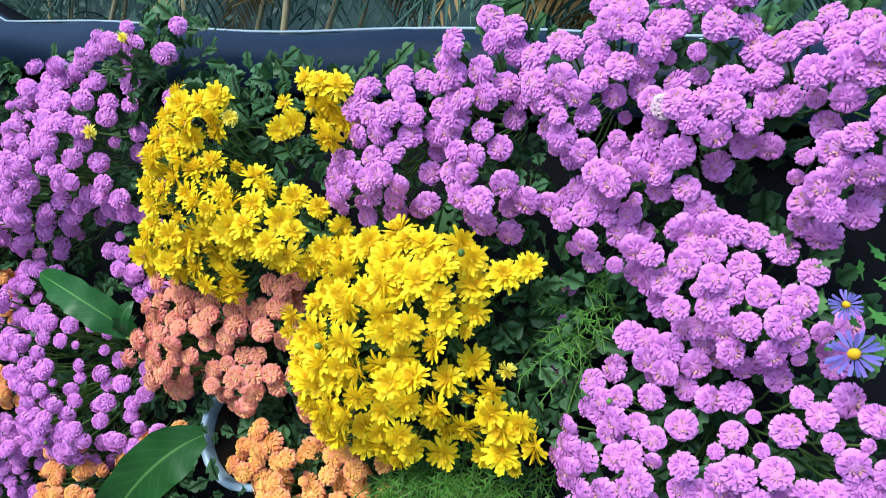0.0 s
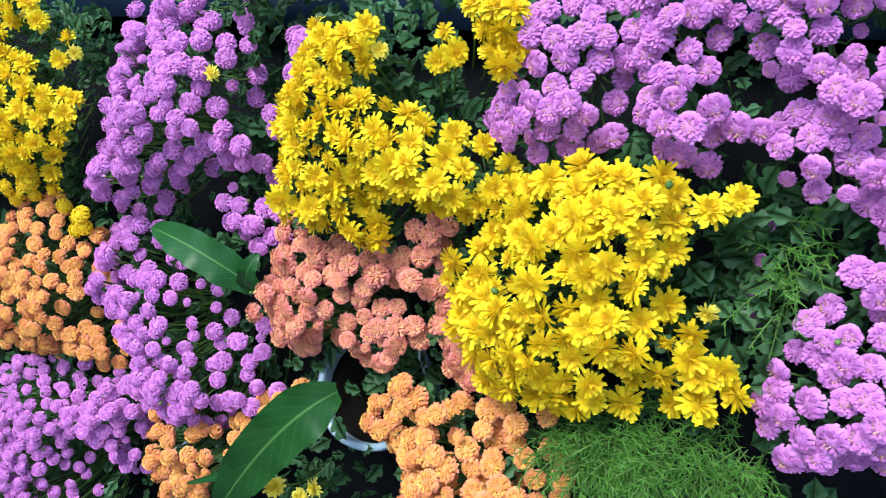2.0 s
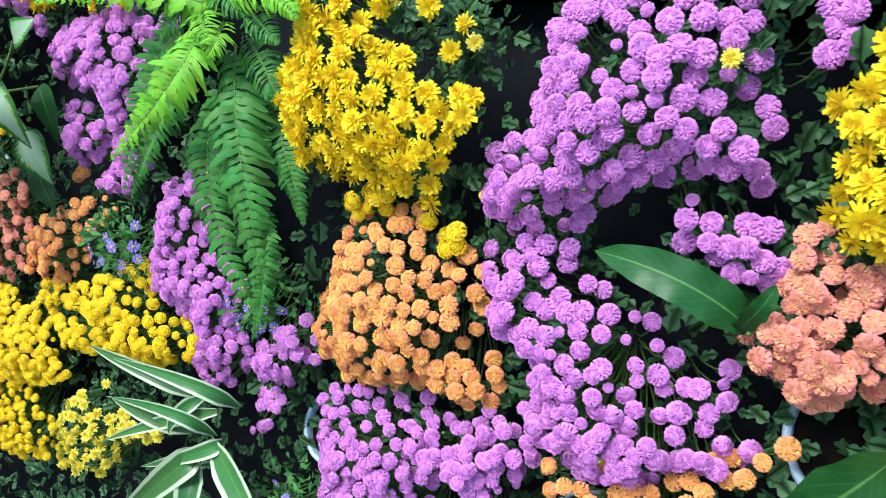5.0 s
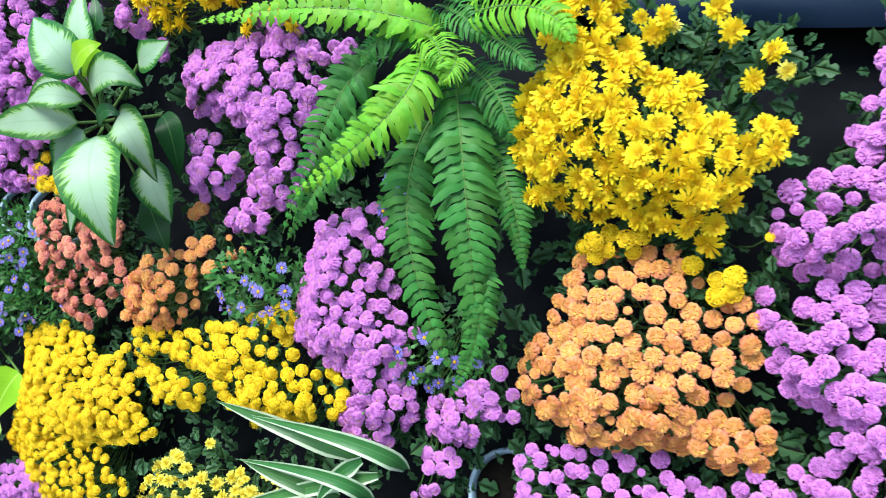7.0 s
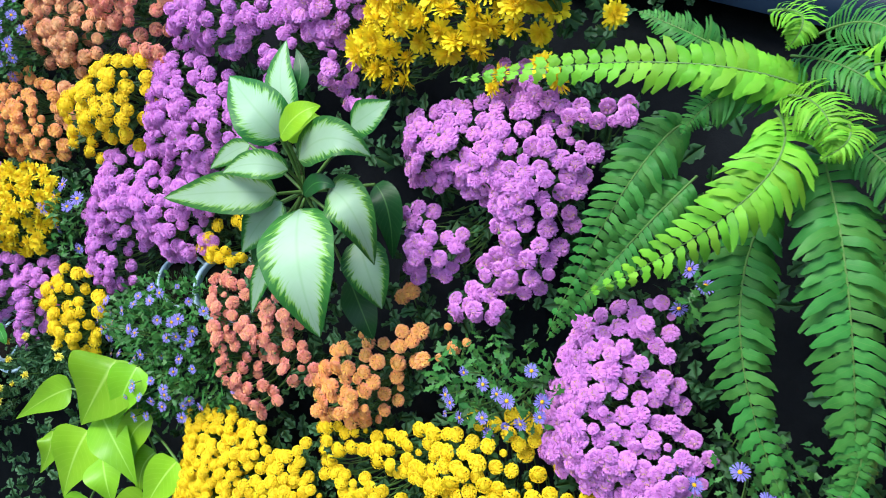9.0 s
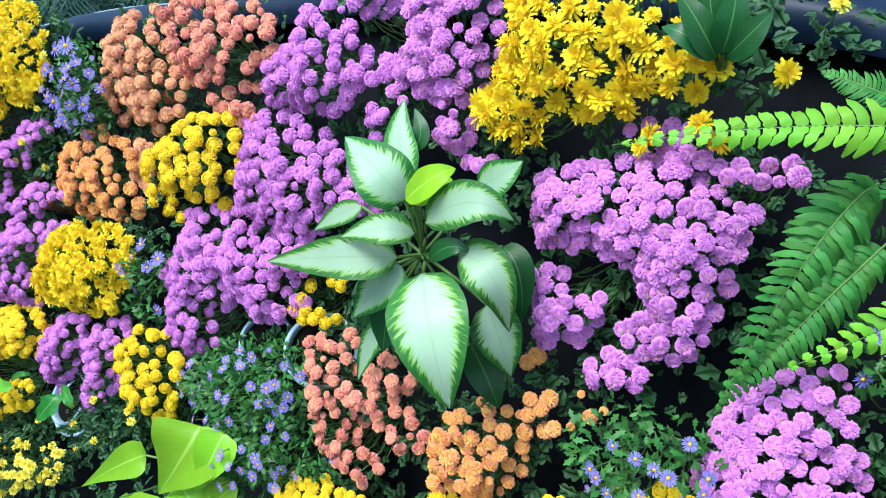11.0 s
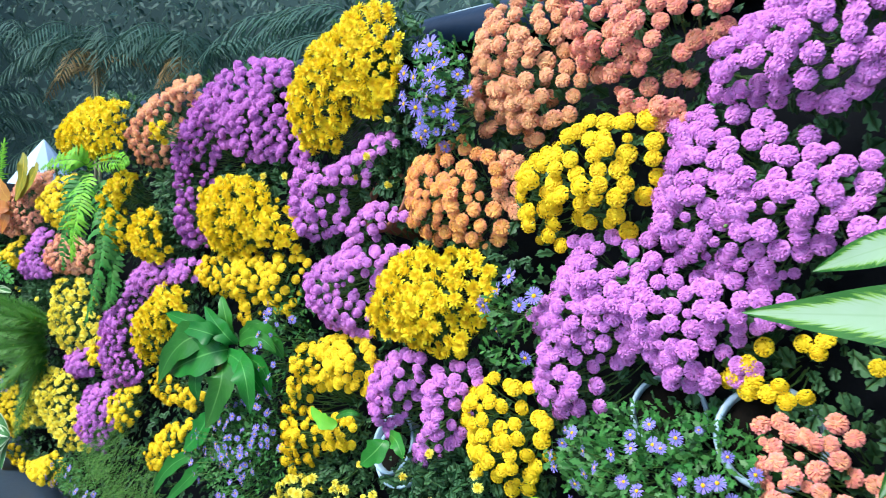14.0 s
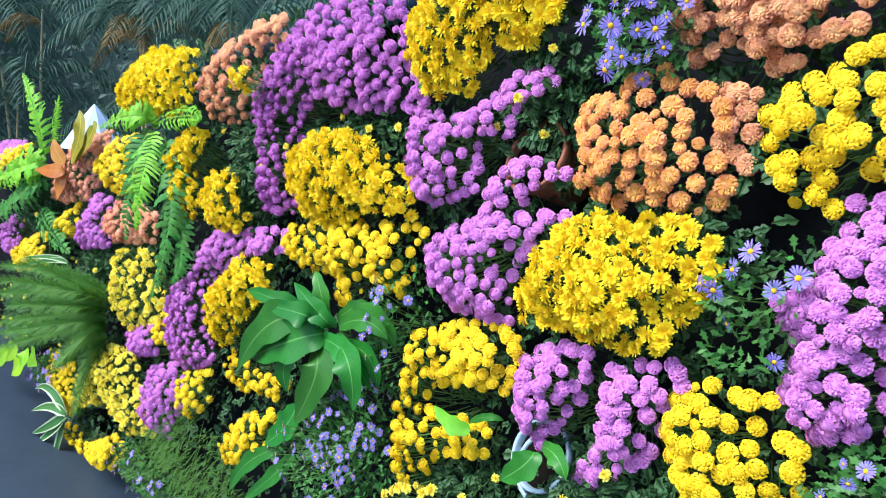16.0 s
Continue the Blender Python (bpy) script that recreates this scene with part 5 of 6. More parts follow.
frond(plant, 'fern', (-1.497, 0.675, 1.655), (-1.551, 0.627, 1.682), (-1.593, 0.647, 1.613), 0.0338)
frond(plant, 'fern', (-1.461, 0.69, 1.629), (-1.373, 0.64, 1.601), (-1.368, 0.666, 1.529), 0.0352)
frond(plant, 'fern', (-1.467, 0.673, 1.569), (-1.415, 0.639, 1.495), (-1.387, 0.658, 1.473), 0.0322)
frond(plant, 'fern', (-1.499, 0.676, 1.698), (-1.435, 0.613, 1.692), (-1.403, 0.642, 1.655), 0.0325)
frond(plant, 'fern_lime', (-1.523, 0.66, 1.74), (-1.462, 0.602, 1.739), (-1.496, 0.623, 1.699), 0.0245)
frond(plant, 'fern_lime', (-1.501, 0.649, 1.657), (-1.448, 0.592, 1.664), (-1.439, 0.61, 1.602), 0.0314)
frond(plant, 'fern', (-1.447, 0.707, 1.564), (-1.353, 0.656, 1.487), (-1.347, 0.682, 1.366), 0.034)
frond(plant, 'fern', (-1.598, 0.692, 1.628), (-1.636, 0.647, 1.609), (-1.735, 0.658, 1.358), 0.0392)
frond(plant, 'fern', (-1.478, 0.692, 1.721), (-1.426, 0.648, 1.742), (-1.402, 0.66, 1.707), 0.033)
frond(plant, 'fern', (-1.559, 0.698, 1.699), (-1.594, 0.662, 1.72), (-1.664, 0.679, 1.746), 0.027)

# dumb cane with cream leaves
plant = leafy('dumb_cane', (-2.189, 0.694, 1.487), 'dumb cane with cream leaves margined in green', 'foliage plant')
leaf(plant, 'dumb_cane', 'oval', (-2.165, 0.663, 1.465), (-2.085, 0.554, 1.414), (-2.090, 0.630, 1.282), 0.0582)
leaf(plant, 'dumb_cane', 'oval', (-2.207, 0.655, 1.484), (-2.224, 0.571, 1.497), (-2.465, 0.638, 1.451), 0.0359)
leaf(plant, 'dumb_cane', 'oval', (-2.161, 0.633, 1.526), (-2.176, 0.569, 1.548), (-2.279, 0.609, 1.512), 0.0229)
leaf(plant, 'dumb_cane', 'oval', (-2.195, 0.655, 1.570), (-2.202, 0.600, 1.615), (-2.308, 0.650, 1.661), 0.0442)
leaf(plant, 'dumb_cane', 'oval', (-2.200, 0.675, 1.603), (-2.230, 0.666, 1.646), (-2.231, 0.697, 1.720), 0.0265)
leaf(plant, 'lime', 'oval', (-2.179, 0.634, 1.573), (-2.095, 0.575, 1.617), (-2.086, 0.619, 1.623), 0.0209, 'young lime-green leaf')
leaf(plant, 'lime', 'oval', (-2.173, 0.644, 1.568), (-2.097, 0.620, 1.610), (-2.108, 0.640, 1.609), 0.0166, 'young lime-green leaf')
leaf(plant, 'dumb_cane', 'oval', (-2.149, 0.642, 1.542), (-2.026, 0.561, 1.611), (-1.998, 0.625, 1.559), 0.0321)
leaf(plant, 'dumb_cane', 'oval', (-2.099, 0.700, 1.593), (-2.049, 0.672, 1.611), (-2.031, 0.707, 1.635), 0.0267)
leaf(plant, 'dumb_cane', 'oval', (-2.306, 0.690, 1.552), (-2.339, 0.672, 1.541), (-2.414, 0.696, 1.503), 0.0194)
leaf(plant, 'dumb_cane', 'oval', (-2.205, 0.665, 1.470), (-2.218, 0.626, 1.449), (-2.304, 0.670, 1.374), 0.0363)
leaf(plant, 'dumb_cane', 'oval', (-2.096, 0.650, 1.502), (-1.991, 0.575, 1.519), (-2.019, 0.666, 1.399), 0.0344)
leaf(plant, 'dumb_cane', 'oval', (-2.068, 0.688, 1.427), (-2.028, 0.656, 1.393), (-2.034, 0.707, 1.321), 0.0359)
leaf(plant, 'strap', 'oval', (-2.147, 0.652, 1.488), (-2.089, 0.614, 1.530), (-2.070, 0.639, 1.508), 0.0146)
leaf(plant, 'dumb_cane', 'oval', (-2.274, 0.709, 1.375), (-2.291, 0.690, 1.323), (-2.326, 0.711, 1.254), 0.0173)
leaf(plant, 'strap', 'oval', (-2.251, 0.708, 1.429), (-2.254, 0.688, 1.375), (-2.272, 0.709, 1.314), 0.0292)
leaf(plant, 'strap', 'oval', (-2.063, 0.718, 1.509), (-2.008, 0.690, 1.492), (-2.032, 0.727, 1.397), 0.0241)
leaf(plant, 'strap', 'oval', (-2.113, 0.721, 1.353), (-2.064, 0.698, 1.310), (-2.058, 0.718, 1.264), 0.0272)
leaf(plant, 'strap', 'oval', (-2.323, 0.711, 1.433), (-2.270, 0.688, 1.411), (-2.320, 0.711, 1.346), 0.0274)
leaf(plant, 'strap', 'oval', (-2.210, 0.695, 1.646), (-2.182, 0.689, 1.668), (-2.219, 0.706, 1.707), 0.0148)

# spider plant
plant = leafy('spider_plant', (-1.598, 0.701, 0.916), 'spider plant with white-edged arching strap leaves', 'foliage plant')
leaf(plant, 'spider', 'grass', (-1.578, 0.682, 0.925), (-1.382, 0.588, 0.934), (-1.382, 0.614, 0.799), 0.0279)
leaf(plant, 'spider', 'grass', (-1.614, 0.675, 0.864), (-1.584, 0.608, 0.834), (-1.586, 0.629, 0.688), 0.0262)
leaf(plant, 'spider', 'grass', (-1.609, 0.675, 0.892), (-1.572, 0.596, 0.924), (-1.911, 0.641, 0.585), 0.0285)
leaf(plant, 'spider', 'grass', (-1.565, 0.681, 0.943), (-1.528, 0.585, 1.053), (-1.815, 0.636, 0.959), 0.0138)
leaf(plant, 'spider', 'grass', (-1.509, 0.685, 1.019), (-1.491, 0.596, 1.106), (-1.792, 0.635, 1.048), 0.0156)
leaf(plant, 'spider', 'grass', (-1.556, 0.68, 0.995), (-1.636, 0.626, 0.979), (-1.863, 0.648, 0.839), 0.0148)
leaf(plant, 'spider', 'grass', (-1.546, 0.679, 0.937), (-1.529, 0.624, 0.948), (-1.765, 0.66, 0.812), 0.0162)
leaf(plant, 'spider', 'grass', (-1.648, 0.687, 0.82), (-1.714, 0.627, 0.766), (-1.908, 0.659, 0.529), 0.0189)
leaf(plant, 'spider', 'grass', (-1.595, 0.683, 1.01), (-1.702, 0.617, 1.065), (-1.857, 0.638, 1.052), 0.0169)
leaf(plant, 'spider', 'grass', (-1.626, 0.676, 0.934), (-1.686, 0.62, 0.967), (-1.801, 0.636, 0.964), 0.0166)
leaf(plant, 'spider', 'grass', (-1.583, 0.673, 1.016), (-1.61, 0.622, 1.001), (-1.645, 0.643, 0.934), 0.0139)

# lime sweet potato vine
plant = leafy('lime_vine', (-2.783, 0.766, 0.938), 'lime-green trailing vine with heart-shaped leaves', 'foliage plant')
leaf(plant, 'lime', 'heart', (-2.731, 0.706, 1.074), (-2.705, 0.651, 1.044), (-2.858, 0.695, 0.894), 0.0776)
leaf(plant, 'lime', 'heart', (-2.661, 0.707, 1.075), (-2.656, 0.672, 1.044), (-2.738, 0.696, 0.928), 0.0404)
leaf(plant, 'lime', 'heart', (-2.941, 0.724, 0.949), (-2.951, 0.689, 0.953), (-3.179, 0.711, 0.810), 0.0364)
leaf(plant, 'lime', 'heart', (-2.834, 0.725, 0.924), (-2.707, 0.676, 0.913), (-2.675, 0.707, 0.804), 0.0495)
leaf(plant, 'lime', 'heart', (-2.898, 0.734, 0.854), (-2.903, 0.694, 0.809), (-3.017, 0.733, 0.645), 0.0593)
leaf(plant, 'lime', 'heart', (-2.659, 0.737, 0.954), (-2.732, 0.701, 0.916), (-2.716, 0.726, 0.791), 0.0323)
leaf(plant, 'lime', 'heart', (-2.829, 0.725, 0.814), (-2.771, 0.691, 0.791), (-2.784, 0.716, 0.716), 0.0437)
leaf(plant, 'lime', 'heart', (-2.588, 0.744, 0.874), (-2.609, 0.712, 0.841), (-2.708, 0.736, 0.705), 0.0392)
leaf(plant, 'lime', 'heart', (-2.694, 0.746, 0.737), (-2.701, 0.711, 0.734), (-2.864, 0.735, 0.600), 0.0490)
leaf(plant, 'lime', 'heart', (-2.939, 0.754, 0.655), (-2.955, 0.719, 0.630), (-3.041, 0.743, 0.482), 0.0449)
leaf(plant, 'lime', 'heart', (-2.680, 0.757, 0.861), (-2.698, 0.721, 0.839), (-2.724, 0.746, 0.747), 0.0328)
leaf(plant, 'lime', 'heart', (-3.087, 0.752, 0.793), (-3.025, 0.718, 0.775), (-3.138, 0.742, 0.664), 0.0312)

# lobed foliage plant
plant = leafy('staghorn_fern', (-4.050, 0.695, 1.055), 'leathery green fern with broad lobed leaves', 'fern')
leaf(plant, 'antler', 'lobed', (-4.012, 0.659, 1.104), (-4.038, 0.576, 1.153), (-4.297, 0.590, 1.130), 0.0255)
leaf(plant, 'antler', 'lobed', (-4.019, 0.658, 1.088), (-4.050, 0.540, 1.168), (-4.335, 0.577, 0.897), 0.0474)
leaf(plant, 'antler', 'lobed', (-3.986, 0.661, 1.074), (-3.969, 0.563, 1.081), (-4.274, 0.593, 0.948), 0.0503)
leaf(plant, 'antler', 'lobed', (-4.035, 0.657, 1.027), (-3.849, 0.600, 1.043), (-4.106, 0.639, 0.810), 0.0510)
leaf(plant, 'antler', 'lobed', (-3.945, 0.666, 1.069), (-3.726, 0.597, 1.088), (-3.836, 0.656, 0.927), 0.0350)
leaf(plant, 'antler', 'lobed', (-3.908, 0.679, 1.124), (-3.733, 0.652, 1.200), (-3.741, 0.706, 1.091), 0.0313)
leaf(plant, 'antler', 'lobed', (-3.912, 0.659, 1.106), (-3.750, 0.635, 1.190), (-3.729, 0.677, 1.118), 0.0225)
leaf(plant, 'antler', 'lobed', (-3.990, 0.671, 1.093), (-3.968, 0.638, 1.188), (-4.032, 0.657, 1.220), 0.0228)
leaf(plant, 'antler', 'lobed', (-3.948, 0.675, 1.116), (-3.856, 0.664, 1.172), (-3.829, 0.687, 1.179), 0.0163)
leaf(plant, 'antler', 'lobed', (-3.998, 0.660, 1.057), (-3.817, 0.618, 1.101), (-3.794, 0.681, 0.984), 0.0270)
leaf(plant, 'antler', 'lobed', (-4.057, 0.644, 1.045), (-4.105, 0.584, 0.995), (-4.124, 0.628, 0.888), 0.0319)
leaf(plant, 'antler', 'lobed', (-4.145, 0.665, 0.843), (-4.138, 0.646, 0.782), (-4.315, 0.648, 0.673), 0.0362)
leaf(plant, 'antler', 'lobed', (-3.950, 0.665, 1.096), (-3.919, 0.613, 1.134), (-4.114, 0.639, 1.179), 0.0264)
leaf(plant, 'antler', 'lobed', (-3.941, 0.676, 1.055), (-3.736, 0.656, 1.113), (-3.787, 0.691, 0.980), 0.0212)
leaf(plant, 'antler', 'lobed', (-4.008, 0.649, 1.099), (-3.915, 0.584, 1.147), (-4.161, 0.584, 1.116), 0.0301)
leaf(plant, 'antler', 'lobed', (-4.252, 0.675, 0.675), (-4.396, 0.616, 0.623), (-4.510, 0.617, 0.455), 0.0255)
leaf(plant, 'antler', 'lobed', (-4.192, 0.681, 0.680), (-4.208, 0.634, 0.623), (-4.422, 0.627, 0.462), 0.0221)
plant = leafy('leafy_shrub', (-3.474, 0.778, 0.967), 'broad-leaved green shoot with one lime leaf below yellow flowers', 'foliage plant')
leaf(plant, 'fern_lime', 'lobed', (-3.475, 0.708, 1.002), (-3.488, 0.676, 0.993), (-3.574, 0.693, 1.018), 0.0176)
leaf(plant, 'antler', 'strap', (-3.479, 0.708, 1.011), (-3.397, 0.684, 1.064), (-3.392, 0.719, 1.042), 0.0073)
leaf(plant, 'antler', 'lobed', (-3.340, 0.750, 0.994), (-3.321, 0.720, 0.982), (-3.405, 0.729, 0.918), 0.0267)
leaf(plant, 'antler', 'lobed', (-3.320, 0.750, 1.012), (-3.250, 0.721, 1.034), (-3.243, 0.731, 0.985), 0.0175)

# ferns, croton and feathery asparagus at the far end
plant = leafy('sword_fern', (-5.114, 0.574, 1.564), 'light green sword fern arching over its neighbours', 'fern')
frond(plant, 'fern_lime', (-5.024, 0.559, 1.554), (-4.93, 0.486, 1.63), (-5.321, 0.444, 1.541), 0.0577)
frond(plant, 'fern', (-5.048, 0.556, 1.554), (-5.027, 0.466, 1.468), (-5.142, 0.483, 1.149), 0.0873)
frond(plant, 'fern_lime', (-5.002, 0.553, 1.554), (-4.887, 0.46, 1.38), (-5.0, 0.482, 1.206), 0.0695)
frond(plant, 'fern', (-4.979, 0.573, 1.528), (-4.671, 0.544, 1.319), (-5.023, 0.524, 0.946), 0.0731)
frond(plant, 'fern', (-5.0, 0.579, 1.546), (-4.68, 0.578, 1.118), (-4.908, 0.564, 1.042), 0.0573)
frond(plant, 'fern_lime', (-5.0, 0.562, 1.573), (-4.658, 0.577, 1.61), (-4.669, 0.584, 1.575), 0.045)
plant = leafy('sword_fern', (-6.469, 0.427, 1.414), 'upright lime-green fern at the end of the wall', 'fern')
frond(plant, 'fern_lime', (-6.317, 0.416, 1.393), (-6.253, 0.379, 1.606), (-6.581, 0.371, 1.794), 0.0602)
frond(plant, 'fern_lime', (-6.209, 0.435, 1.424), (-6.063, 0.42, 1.577), (-6.061, 0.442, 1.679), 0.044)
frond(plant, 'fern_lime', (-6.285, 0.41, 1.369), (-6.15, 0.328, 1.412), (-7.702, 0.245, 1.11), 0.1016)
frond(plant, 'fern', (-6.28, 0.419, 1.317), (-6.374, 0.328, 1.257), (-7.689, 0.264, 0.886), 0.0956)
frond(plant, 'fern', (-6.486, 0.407, 1.139), (-6.197, 0.396, 1.056), (-5.916, 0.44, 0.997), 0.0694)
plant = leafy('croton', (-6.049, 0.452, 1.356), 'croton with yellow-veined green and rust leaves', 'foliage plant')
leaf(plant, 'croton', 'oval', (-5.873, 0.445, 1.401), (-5.549, 0.437, 1.516), (-5.682, 0.449, 1.61), 0.0536)
leaf(plant, 'croton', 'oval', (-5.835, 0.449, 1.403), (-5.422, 0.464, 1.54), (-5.549, 0.472, 1.568), 0.0371)
leaf(plant, 'croton_red', 'oval', (-5.951, 0.437, 1.385), (-6.009, 0.402, 1.434), (-6.035, 0.41, 1.491), 0.0356)
leaf(plant, 'croton_red', 'oval', (-5.955, 0.436, 1.353), (-5.939, 0.385, 1.354), (-6.279, 0.367, 1.342), 0.0329)
leaf(plant, 'croton_red', 'oval', (-5.989, 0.441, 1.334), (-5.998, 0.414, 1.292), (-6.06, 0.416, 1.218), 0.0388)
plant = leafy('asparagus_fern', (-5.615, 0.518, 0.777), 'feathery green asparagus fern leaning out from the wall', 'fern')
plume(plant, (-5.552, 0.507, 0.891), (-5.776, 0.394, 0.979), (-6.497, 0.23, 0.868), 0.0749, 1.8)
plume(plant, (-5.556, 0.506, 0.844), (-5.716, 0.381, 0.886), (-6.724, 0.172, 0.691), 0.0752, 1.8)
plume(plant, (-5.559, 0.506, 0.796), (-5.791, 0.372, 0.774), (-6.627, 0.182, 0.551), 0.0755, 1.8)
plume(plant, (-5.562, 0.506, 0.761), (-5.795, 0.39, 0.694), (-6.584, 0.222, 0.44), 0.0758, 1.8)
plume(plant, (-5.554, 0.507, 0.868), (-5.596, 0.422, 0.903), (-6.194, 0.313, 0.95), 0.075, 1.8)
plume(plant, (-5.567, 0.505, 0.701), (-5.644, 0.453, 0.65), (-5.82, 0.425, 0.314), 0.0762, 1.8)
plume(plant, (-5.558, 0.506, 0.82), (-5.498, 0.39, 0.87), (-5.971, 0.214, 0.783), 0.0754, 1.8)
plume(plant, (-5.563, 0.506, 0.749), (-5.504, 0.424, 0.757), (-5.886, 0.365, 0.509), 0.0758, 1.8)
plume(plant, (-5.555, 0.507, 0.856), (-5.357, 0.369, 0.964), (-6.263, 0.183, 0.844), 0.0751, 1.8)
plume(plant, (-5.561, 0.506, 0.779), (-5.454, 0.358, 0.813), (-6.446, 0.165, 0.539), 0.0756, 1.8)
plant = leafy('asparagus_fern', (-4.872, 0.603, 0.572), 'fine bushy asparagus fern near the foot of the wall', 'fern')
spray_mass(plant, -4.897, 0.44, 0.365, 0.145, 0.0, 420)
spray_mass(plant, -5.12, 0.251, 0.331, 0.093, 0.0, 220)
plant = leafy('asparagus_fern', (-0.222, 0.618, 1.376), 'fine green asparagus fern under the yellow flowers', 'fern')
spray_mass(plant, -0.219, 1.348, 0.083, 0.035, 0.01, 230)
spray_mass(plant, -0.291, 1.323, 0.052, 0.033, 0.01, 110)
plant = leafy('asparagus_fern', (-0.17, 0.65, 1.543), 'thin wiry asparagus fern in a dark gap', 'fern')
spray_mass(plant, -0.154, 1.546, 0.04, 0.046, 0.05, 28)
plant = leafy('striped_grass', (-6.063, 0.442, 0.203), 'pale variegated leaves by the foot of the wall', 'foliage plant')
leaf(plant, 'spider', 'grass', (-6.09, 0.43, 0.21), (-6.194, 0.388, 0.368), (-6.445, 0.35, 0.245), 0.0272)
leaf(plant, 'spider', 'grass', (-6.09, 0.43, 0.21), (-6.118, 0.384, 0.284), (-6.503, 0.335, 0.111), 0.0272)
leaf(plant, 'spider', 'grass', (-6.09, 0.43, 0.21), (-6.233, 0.37, 0.108), (-6.523, 0.333, -0.015), 0.0272)
leaf(plant, 'spider', 'grass', (-6.09, 0.43, 0.21), (-6.231, 0.385, 0.074), (-6.492, 0.345, -0.058), 0.0272)
leaf(plant, 'spider', 'grass', (-6.09, 0.43, 0.21), (-6.285, 0.401, -0.07), (-6.328, 0.388, -0.17), 0.0272)
plant = leafy('striped_grass', (-6.057, 0.451, 0.924), 'pale striped leaves among the ferns', 'foliage plant')
leaf(plant, 'spider', 'grass', (-6.024, 0.446, 0.942), (-6.19, 0.418, 0.955), (-6.996, 0.33, 0.756), 0.0141)
leaf(plant, 'spider', 'grass', (-6.024, 0.446, 0.942), (-6.184, 0.42, 0.963), (-6.799, 0.35, 0.848), 0.0141)
plant = leafy('lime_vine', (-6.872, 0.351, 0.301), 'yellow-green leafy plant near the ground', 'foliage plant')
leaf(plant, 'lime', 'heart', (-6.82, 0.321, 0.382), (-6.824, 0.296, 0.338), (-7.013, 0.284, 0.242), 0.049)
leaf(plant, 'lime', 'heart', (-6.644, 0.339, 0.394), (-6.588, 0.318, 0.359), (-6.699, 0.316, 0.276), 0.0472)
leaf(plant, 'lime', 'heart', (-6.532, 0.35, 0.406), (-6.366, 0.34, 0.415), (-6.357, 0.35, 0.381), 0.046)
leaf(plant, 'lime', 'heart', (-7.021, 0.301, 0.302), (-7.065, 0.271, 0.248), (-7.397, 0.262, 0.106), 0.0513)
leaf(plant, 'lime', 'heart', (-6.714, 0.332, 0.315), (-6.716, 0.306, 0.283), (-6.895, 0.296, 0.192), 0.0481)
mum('leafy', (-6.662, 1.15, 0.392, 0.172, 6), (-5.883, 0.924, 0.277, 0.099, 10), size=0.014)
mum('leafy', (-7.324, 0.423, 0.532, 0.2, 13), (-6.165, 0.5, 0.246, 0.158, 18), size=0.014)
mum('violet', (-7.21, 0.908, 0.194, 0.128, 9), size=0.02)
mum('leafy', (-11.107, -0.152, 1.177, 0.569, 11), size=0.014)
# Leaves lying in shade; the dark leaf colour stands in for it.
plant = leafy('leafy_shrub', (-1.774, 0.713, 1.739), 'dark bluish-green leafy shoot among the yellow flowers, shade put into its colour', 'foliage plant')
leaf(plant, 'strap', 'oval', (-1.771, 0.669, 1.761), (-1.779, 0.626, 1.794), (-1.818, 0.654, 1.839), 0.0192)
leaf(plant, 'strap', 'oval', (-1.771, 0.669, 1.761), (-1.796, 0.626, 1.79), (-1.832, 0.655, 1.798), 0.0162)
leaf(plant, 'strap', 'oval', (-1.765, 0.669, 1.767), (-1.747, 0.638, 1.798), (-1.752, 0.659, 1.848), 0.0192)
leaf(plant, 'strap', 'oval', (-1.763, 0.678, 1.762), (-1.732, 0.645, 1.783), (-1.714, 0.665, 1.809), 0.0178)
leaf(plant, 'strap', 'oval', (-1.767, 0.678, 1.775), (-1.787, 0.648, 1.821), (-1.779, 0.67, 1.859), 0.0179)
mum('leafy', (-1.702, 1.815, 0.066, 0.038, -9), size=0.014)

# ---- leaves of the packed plants in the gaps ----
def gap_leaves():
    rng = random.Random(9)
    g = Geo()
    for _ in range(9500):
        x = rng.uniform(-6.6, 1.0)
        z = rng.uniform(0.03, top(x) - 0.2)
        y = wall_y(x) + rng.uniform(0.05, 0.13)
        way = Vector((rng.gauss(0, 0.7), -0.4 + rng.gauss(0, 0.4), rng.gauss(-0.1, 0.7))).normalized()
        mum_leaf(g, Vector((x, y, z)), way, Vector((rng.gauss(0, 0.4), -1, 0.5 + rng.gauss(0, 0.4))), rng.uniform(0.02, 0.042))
    tagged(new("gap_foliage", g.mesh("gap_foliage", "mum_leaf")), "dark green leaves filling the gaps of the wall", "foliage", kind="stuff")


gap_leaves()


# ---- the wood behind the wall ----
def wood_line(u):
    """A bend of trees round the back and the far end; u from 0 to 1."""
    pts = ((8, 5.5), (-6, 5.5), (-13, 5.0), (-17, 2.0), (-18.5, -3), (-17, -9))
    k = min(4, int(u * 5))
    w = u * 5 - k
    return pts[k][0] * (1 - w) + pts[k + 1][0] * w, pts[k][1] * (1 - w) + pts[k + 1][1] * w


